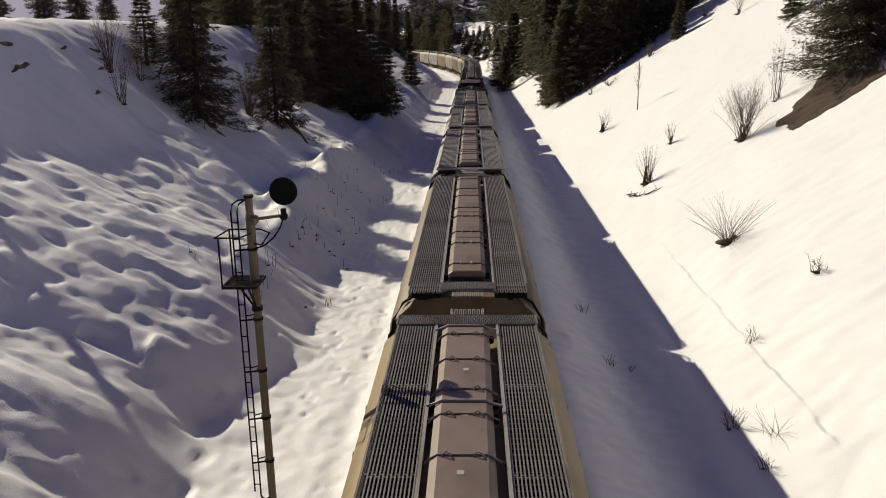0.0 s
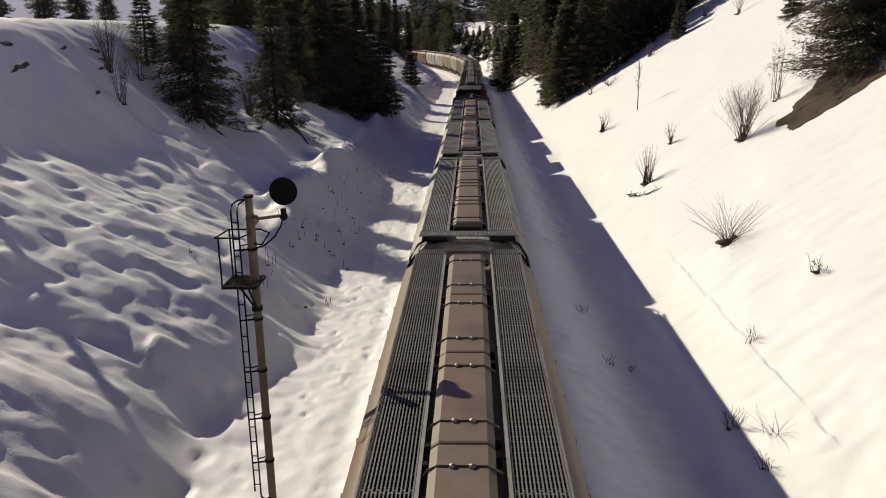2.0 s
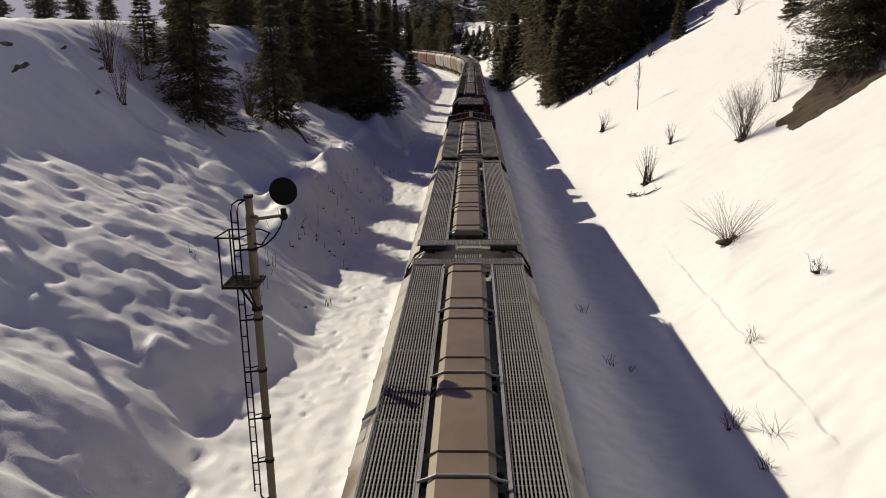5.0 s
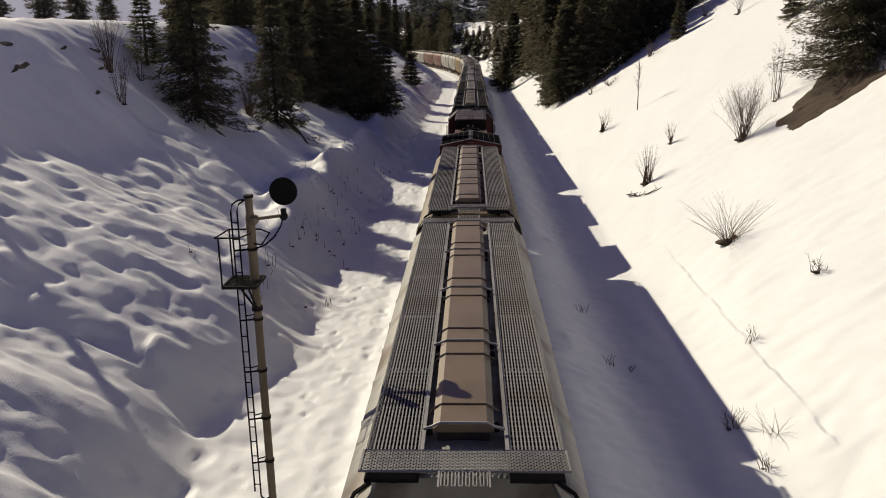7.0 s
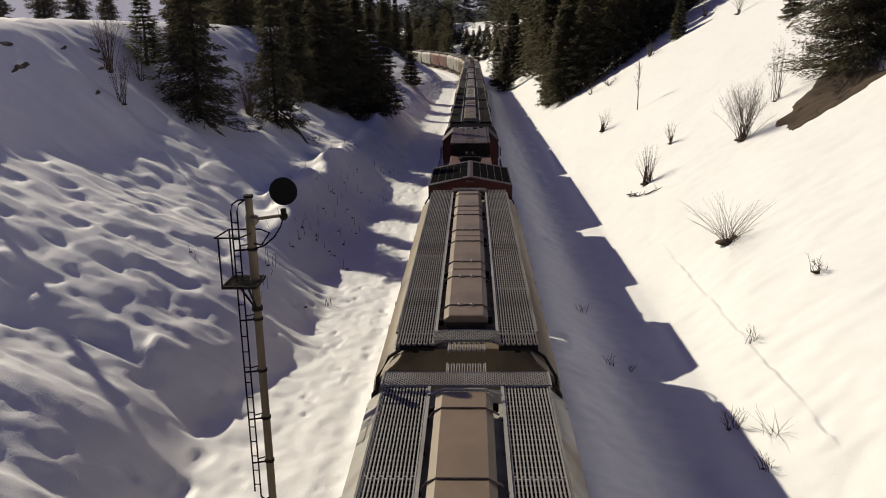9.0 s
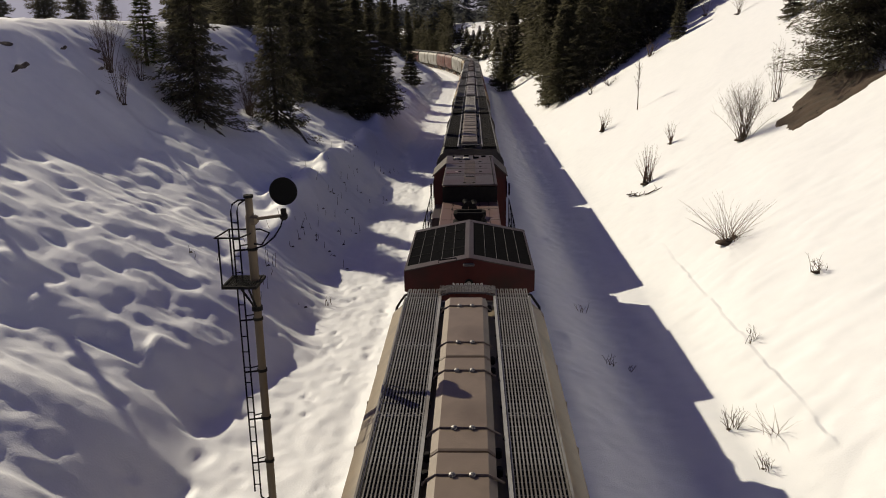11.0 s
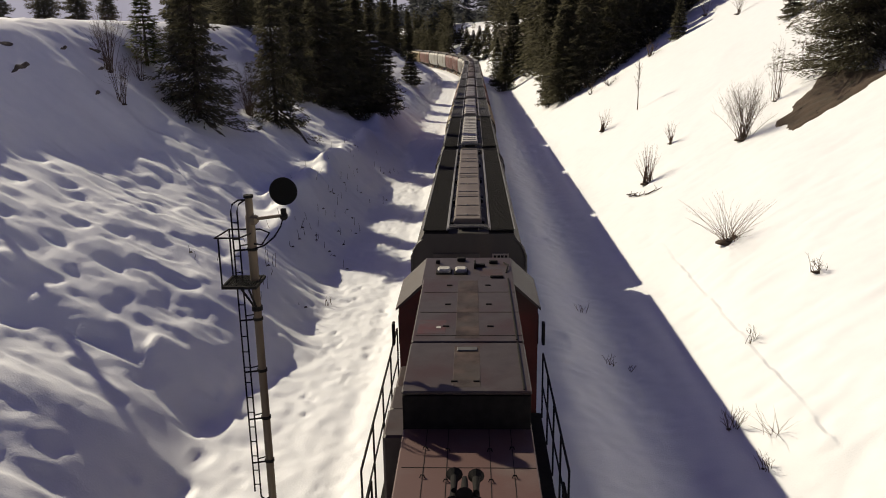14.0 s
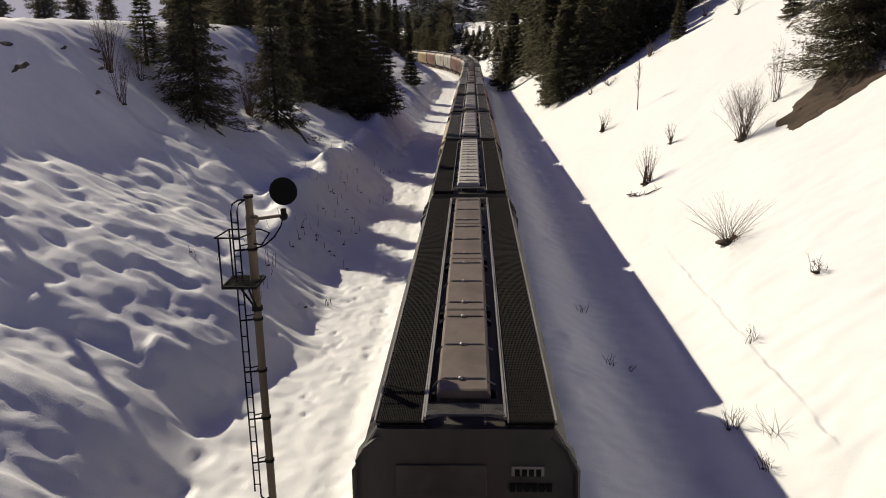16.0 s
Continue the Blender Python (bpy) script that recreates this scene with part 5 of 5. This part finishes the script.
bush(-18.8, 41.5, 3.8, 0.9, 40, "dense dark bare bush on the shaded bank", 22, TWIG, twigs=6, clump=0.3)
bush(-18.4, 44.3, 2.6, 0.7, 16, "slender dark bare bush on the shaded bank", 23, TWIG, twigs=4, clump=0.3)
bush(-14.6, 52.0, 3.6, 1.3, 60, "dense dark bare bush on the shaded bank", 24, TWIG, twigs=6, clump=0.4)
bush(-8.4, 89.0, 3.4, 0.4, 8, "slender dark bare bush on the shaded bank", 25, TWIG, twigs=4)
bush(-5.5, 28.6, 0.5, 0.15, 6, "dark dry weed stalk in the snow", 26, TWIG, twigs=1, thick=0.01, clump=0.05)
# a lone thin sapling
bush(13.7, 66.3, 7.0, 0.15, 1, "thin leafless sapling on the snow", 27, TWIG, twigs=26, thick=0.036, reach=0.3, name="bare_sapling")


def fallen_branch(x, y, length, turn, label, seed):
    rng = np.random.default_rng(seed)
    t = tagged(new("fallen_branch"), label, "branch", "branches lying on the snow")
    pts, s = [], Shape()
    for i in range(5):
        f = i / 4 - 0.5
        px, py = x + math.cos(turn) * f * length, y + math.sin(turn) * f * length
        pts.append((px, py, at_ground(px, py) + 0.05 + 0.05 * rng.random()))
    s.tube(pts, [0.03, 0.04, 0.03, 0.025, 0.012], 6)
    for i in (1, 2, 3):
        p = Vector(pts[i])
        s.tube([p, p + Vector((rng.normal(0, 0.25), rng.normal(0, 0.3), 0.22))], [0.02, 0.01], 4)
    part("branch_wood", s, BARK, t)


fallen_branch(9.4, 44.2, 1.7, -1.1, "dark dead branch lying on the snow", 1)
fallen_branch(10.0, 43.3, 1.0, -0.7, "dark dead branch lying on the snow", 2)
fallen_branch(9.2, 45.2, 1.3, -1.35, "dark dead branch lying on the snow", 3)


def bank_litter():
    """Thin dead stalks and bits of bark on the edge and foot of the shaded bank."""
    rng = np.random.default_rng(77)
    s = Shape()
    for i in range(120):
        y = rng.uniform(25, 60)
        x = float(track_x(y)) - rng.normal(7.6, 1.2)
        if x > -5.2 or x < -13 or vnoise(np.array([x / 2.2]), np.array([y / 3.0]), 17)[0] < -0.1:
            continue
        p = Vector((x, y, at_ground(x, y) - 0.03))
        tip = p + Vector((rng.normal(0, 0.06), rng.normal(0, 0.06), rng.uniform(0.12, 0.55)))
        s.tube([p, p.lerp(tip, 0.55) + Vector((rng.normal(0, 0.015), 0, 0)), tip], [0.010, 0.008, 0.005], 4)
        if rng.random() < 0.4:
            q = p + Vector((rng.uniform(-0.2, 0.2), rng.uniform(-0.1, 0.1), 0))
            q.z = at_ground(q.x, q.y) + 0.01
            s.tube([q, q + Vector((0.07, 0.02, 0.02)), q + Vector((0.13, -0.02, 0.0))], [0.02, 0.035, 0.01], 5)
    me = s.data("bank_litter", BARK)
    tagged(new("bank_litter", me), "thin dead stalks and bark bits standing in snow", "litter", kind="stuff")


bank_litter()


def ground_patch(cx, cy, rx, ry, skew, label="patch of bare brown earth on the snowy bank", mat=SOIL, lift=0.05):
    """A dark patch with a ragged edge, laid just over the snow."""
    rng = np.random.default_rng(3)
    n = 40
    V, F = [], []
    rings = 14
    for r in range(rings + 1):
        for j in range(n):
            a = 2 * math.pi * j / n
            k = r / rings * (1 + (0.05 * math.sin(3 * a + 1) + 0.04 * math.sin(7 * a) + rng.normal(0, 0.03)) * (r / rings)) / (abs(math.cos(a)) ** 1.4 + abs(math.sin(a)) ** 1.4) ** 0.71
            x, y = cx + rx * k * math.cos(a) + skew * k * math.sin(a), cy + ry * k * math.sin(a) - 0.9 * rx * k * math.cos(a)
            V.append((x, y, 0))
    P = np.array(V)
    edge = np.repeat(np.arange(rings + 1) / rings, n)
    P[:, 2] = ground(P[:, 0], P[:, 1]) + lift * (1 - edge ** 6) - 0.02 + 0.6 * lift * fbm(P[:, 0] / 0.4, P[:, 1] / 0.4, 2, 7)
    for r in range(rings):
        for j in range(n):
            F.append((r * n + j, r * n + (j + 1) % n, (r + 1) * n + (j + 1) % n, (r + 1) * n + j))
    me = bpy.data.meshes.new("soil")
    me.from_pydata(P.tolist(), [], F)
    me.materials.append(mat)
    me.shade_smooth()
    tagged(new("bare_earth_patch", me), label, "soil", kind="structure")




def earth_slope(low, high, half_low, half_high, shift):
    """Bare earth slipped from under the pine: a wedge down the bank, wider at its top, with a ragged edge."""
    n, m = 30, 36
    V, F = [], []
    for i in range(n + 1):
        f = i / n
        for j in range(m + 1):
            g = j / m * 2 - 1
            k = half_low + (half_high - half_low) * f
            x, y = low[0] + (high[0] - low[0]) * f, low[1] + (high[1] - low[1]) * f
            V.append((x + shift * g * k, y + g * k, 0))
    P = np.array(V)
    rag = 0.22 * fbm(P[:, 0] / 0.7, P[:, 1] / 0.7, 3, 19)
    P[:, 0] += rag
    P[:, 1] += 0.22 * fbm(P[:, 0] / 0.6, P[:, 1] / 0.6, 3, 29)
    q = np.arange((n + 1) * (m + 1))
    rim = np.minimum.reduce([q // (m + 1), n - q // (m + 1), q % (m + 1), m - q % (m + 1)])
    P[:, 2] = ground(P[:, 0], P[:, 1]) + np.where(rim == 0, -0.03, 0.06) + 0.04 * fbm(P[:, 0] / 0.3, P[:, 1] / 0.3, 2, 7)
    for i in range(n):
        for j in range(m):
            a = i * (m + 1) + j
            F.append((a, a + 1, a + m + 2, a + m + 1))
    me = bpy.data.meshes.new("soil")
    me.from_pydata(P.tolist(), [], F)
    me.materials.append(SOIL)
    me.shade_smooth()
    tagged(new("bare_earth_patch", me), "patch of bare brown earth on the snowy bank", "soil", kind="structure")


earth_slope((16.0, 40.9), (20.2, 42.6), 1.5, 3.5, 0.0)
for spot in ((-15.3, 45.6, 1.5, 0.9, -0.3), (-12.1, 54.0, 1.4, 0.9, -0.3), (-11.4, 74.0, 2.0, 3.0, -1.0), (-9.3, 79.0, 1.6, 2.4, -1.0)):
    ground_patch(*spot, "dark ragged patch under the spruces", LITTER_SHADE)
for spot in ((-19.7, 34.9, 0.10, 1.0, -0.1), (-21.0, 36.0, 0.14, 0.8, 0.1), (-20.2, 43.2, 0.12, 0.6, 0.1), (-19.6, 42.6, 0.08, 0.4, 0.1), (-19.0, 41.0, 0.06, 0.4, 0.0), (-17.9, 38.0, 0.05, 0.3, 0.0), (-20.4, 40.2, 0.07, 0.4, 0.0)):
    ground_patch(*spot, "small clod of dark earth showing through snow", LITTER_SHADE, 0.09)

# ---- the train ----
TAN_L = "mustard-tan covered hopper wagon with grating walkways and beige hatches"
VEHICLES = []


def add_wagon(s0, car):
    VEHICLES.append((s0, car))


add_wagon(7.30, hopper("hopper_wagon", 14.05, P_TAN, HATCH, GALV, TAN_L, covers=4, cross=(True, True), stickers=((0.0, 4.1), (0.0, 2.6), (-0.04, 1.1), (0.02, -1.2)), lugs="loop", bars=True))
brown = hopper("hopper_wagon", 14.05, P_BROWN, HATCH_B, GALV, "faded brown covered hopper wagon with grating walkways and beige hatches", cross=(False, False), covers=4)
end_marks(brown, 7.265, ((3.72, 3, 0.0), (3.50, 5, 0.0)))
add_wagon(22.70, brown)
grey = hopper("hopper_wagon", 13.95, P_GREY, HATCH_T, GALV_L, "light grey covered hopper wagon with grating walkways and tan hatches", cross=(True, True), covers=4, lugs="none", bars=True)
end_marks(grey, 7.215, ((3.72, 3, 0.0), (3.50, 5, 0.0)))
add_wagon(37.90, grey)
add_wagon(52.97, copy_thing(grey, Matrix()))
add_wagon(68.13, hopper("hopper_wagon", 14.1, P_DUST, HATCH_B, GALV, "rust-stained dusty tan covered hopper wagon with grating walkways and beige hatches", cross=(False, False), covers=4))
dark = hopper("hopper_wagon", 15.4, P_DARK, HATCH_D, BLACKSTEEL, "dark grey covered hopper wagon with black walkways and pale hatches", "dark", covers=4, trim=GALV_L)
placard(dark, 7.7)
black = hopper("hopper_wagon", 13.0, P_DARK, HATCH_W, BLACKSTEEL, "dark grimy covered hopper wagon with black walkways and chalky white hatches", "dark", covers=5)
orange = hopper("hopper_wagon", 13.7, P_ORANGE, HATCH_G, GALV_D, "orange-brown covered hopper wagon with grating walkways and pale hatches", covers=4)
maroon = hopper("hopper_wagon", 13.9, P_MAROON, HATCH_G, GALV_D, "maroon covered hopper wagon with grating walkways and pale hatches", covers=4)
tan = hopper("hopper_wagon", 13.9, P_TAN, HATCH_G, GALV_D, "mustard-tan covered hopper wagon with dull walkways and pale hatches", covers=4)
loco = locomotive()
add_wagon(85.80, loco)
add_wagon(104.65, dark)
add_wagon(120.2, black)
add_wagon(134.4, tan)
add_wagon(149.4, maroon)
add_wagon(164.5, orange)
add_wagon(-7.9, copy_thing(brown, Matrix()))
add_wagon(-23.0, copy_thing(grey, Matrix()))
for i, kind in enumerate((grey, brown, grey, tan, grey, grey, maroon, maroon, grey, grey, maroon, tan, grey, orange, grey)):
    add_wagon(179.6 + 15.1 * i, copy_thing(kind, Matrix()))


def run(t):
    """How far the train has come by t seconds."""
    return 5.271 * t + 0.01018 * t * t


def motions():
    for s0, car in VEHICLES:
        side = Matrix.Translation((0.045, 0, 0)) if car is loco else Matrix()
        walk(car, [(float(t), on_track(s0 - run(t)) @ side) for t in range(17)])


motions()
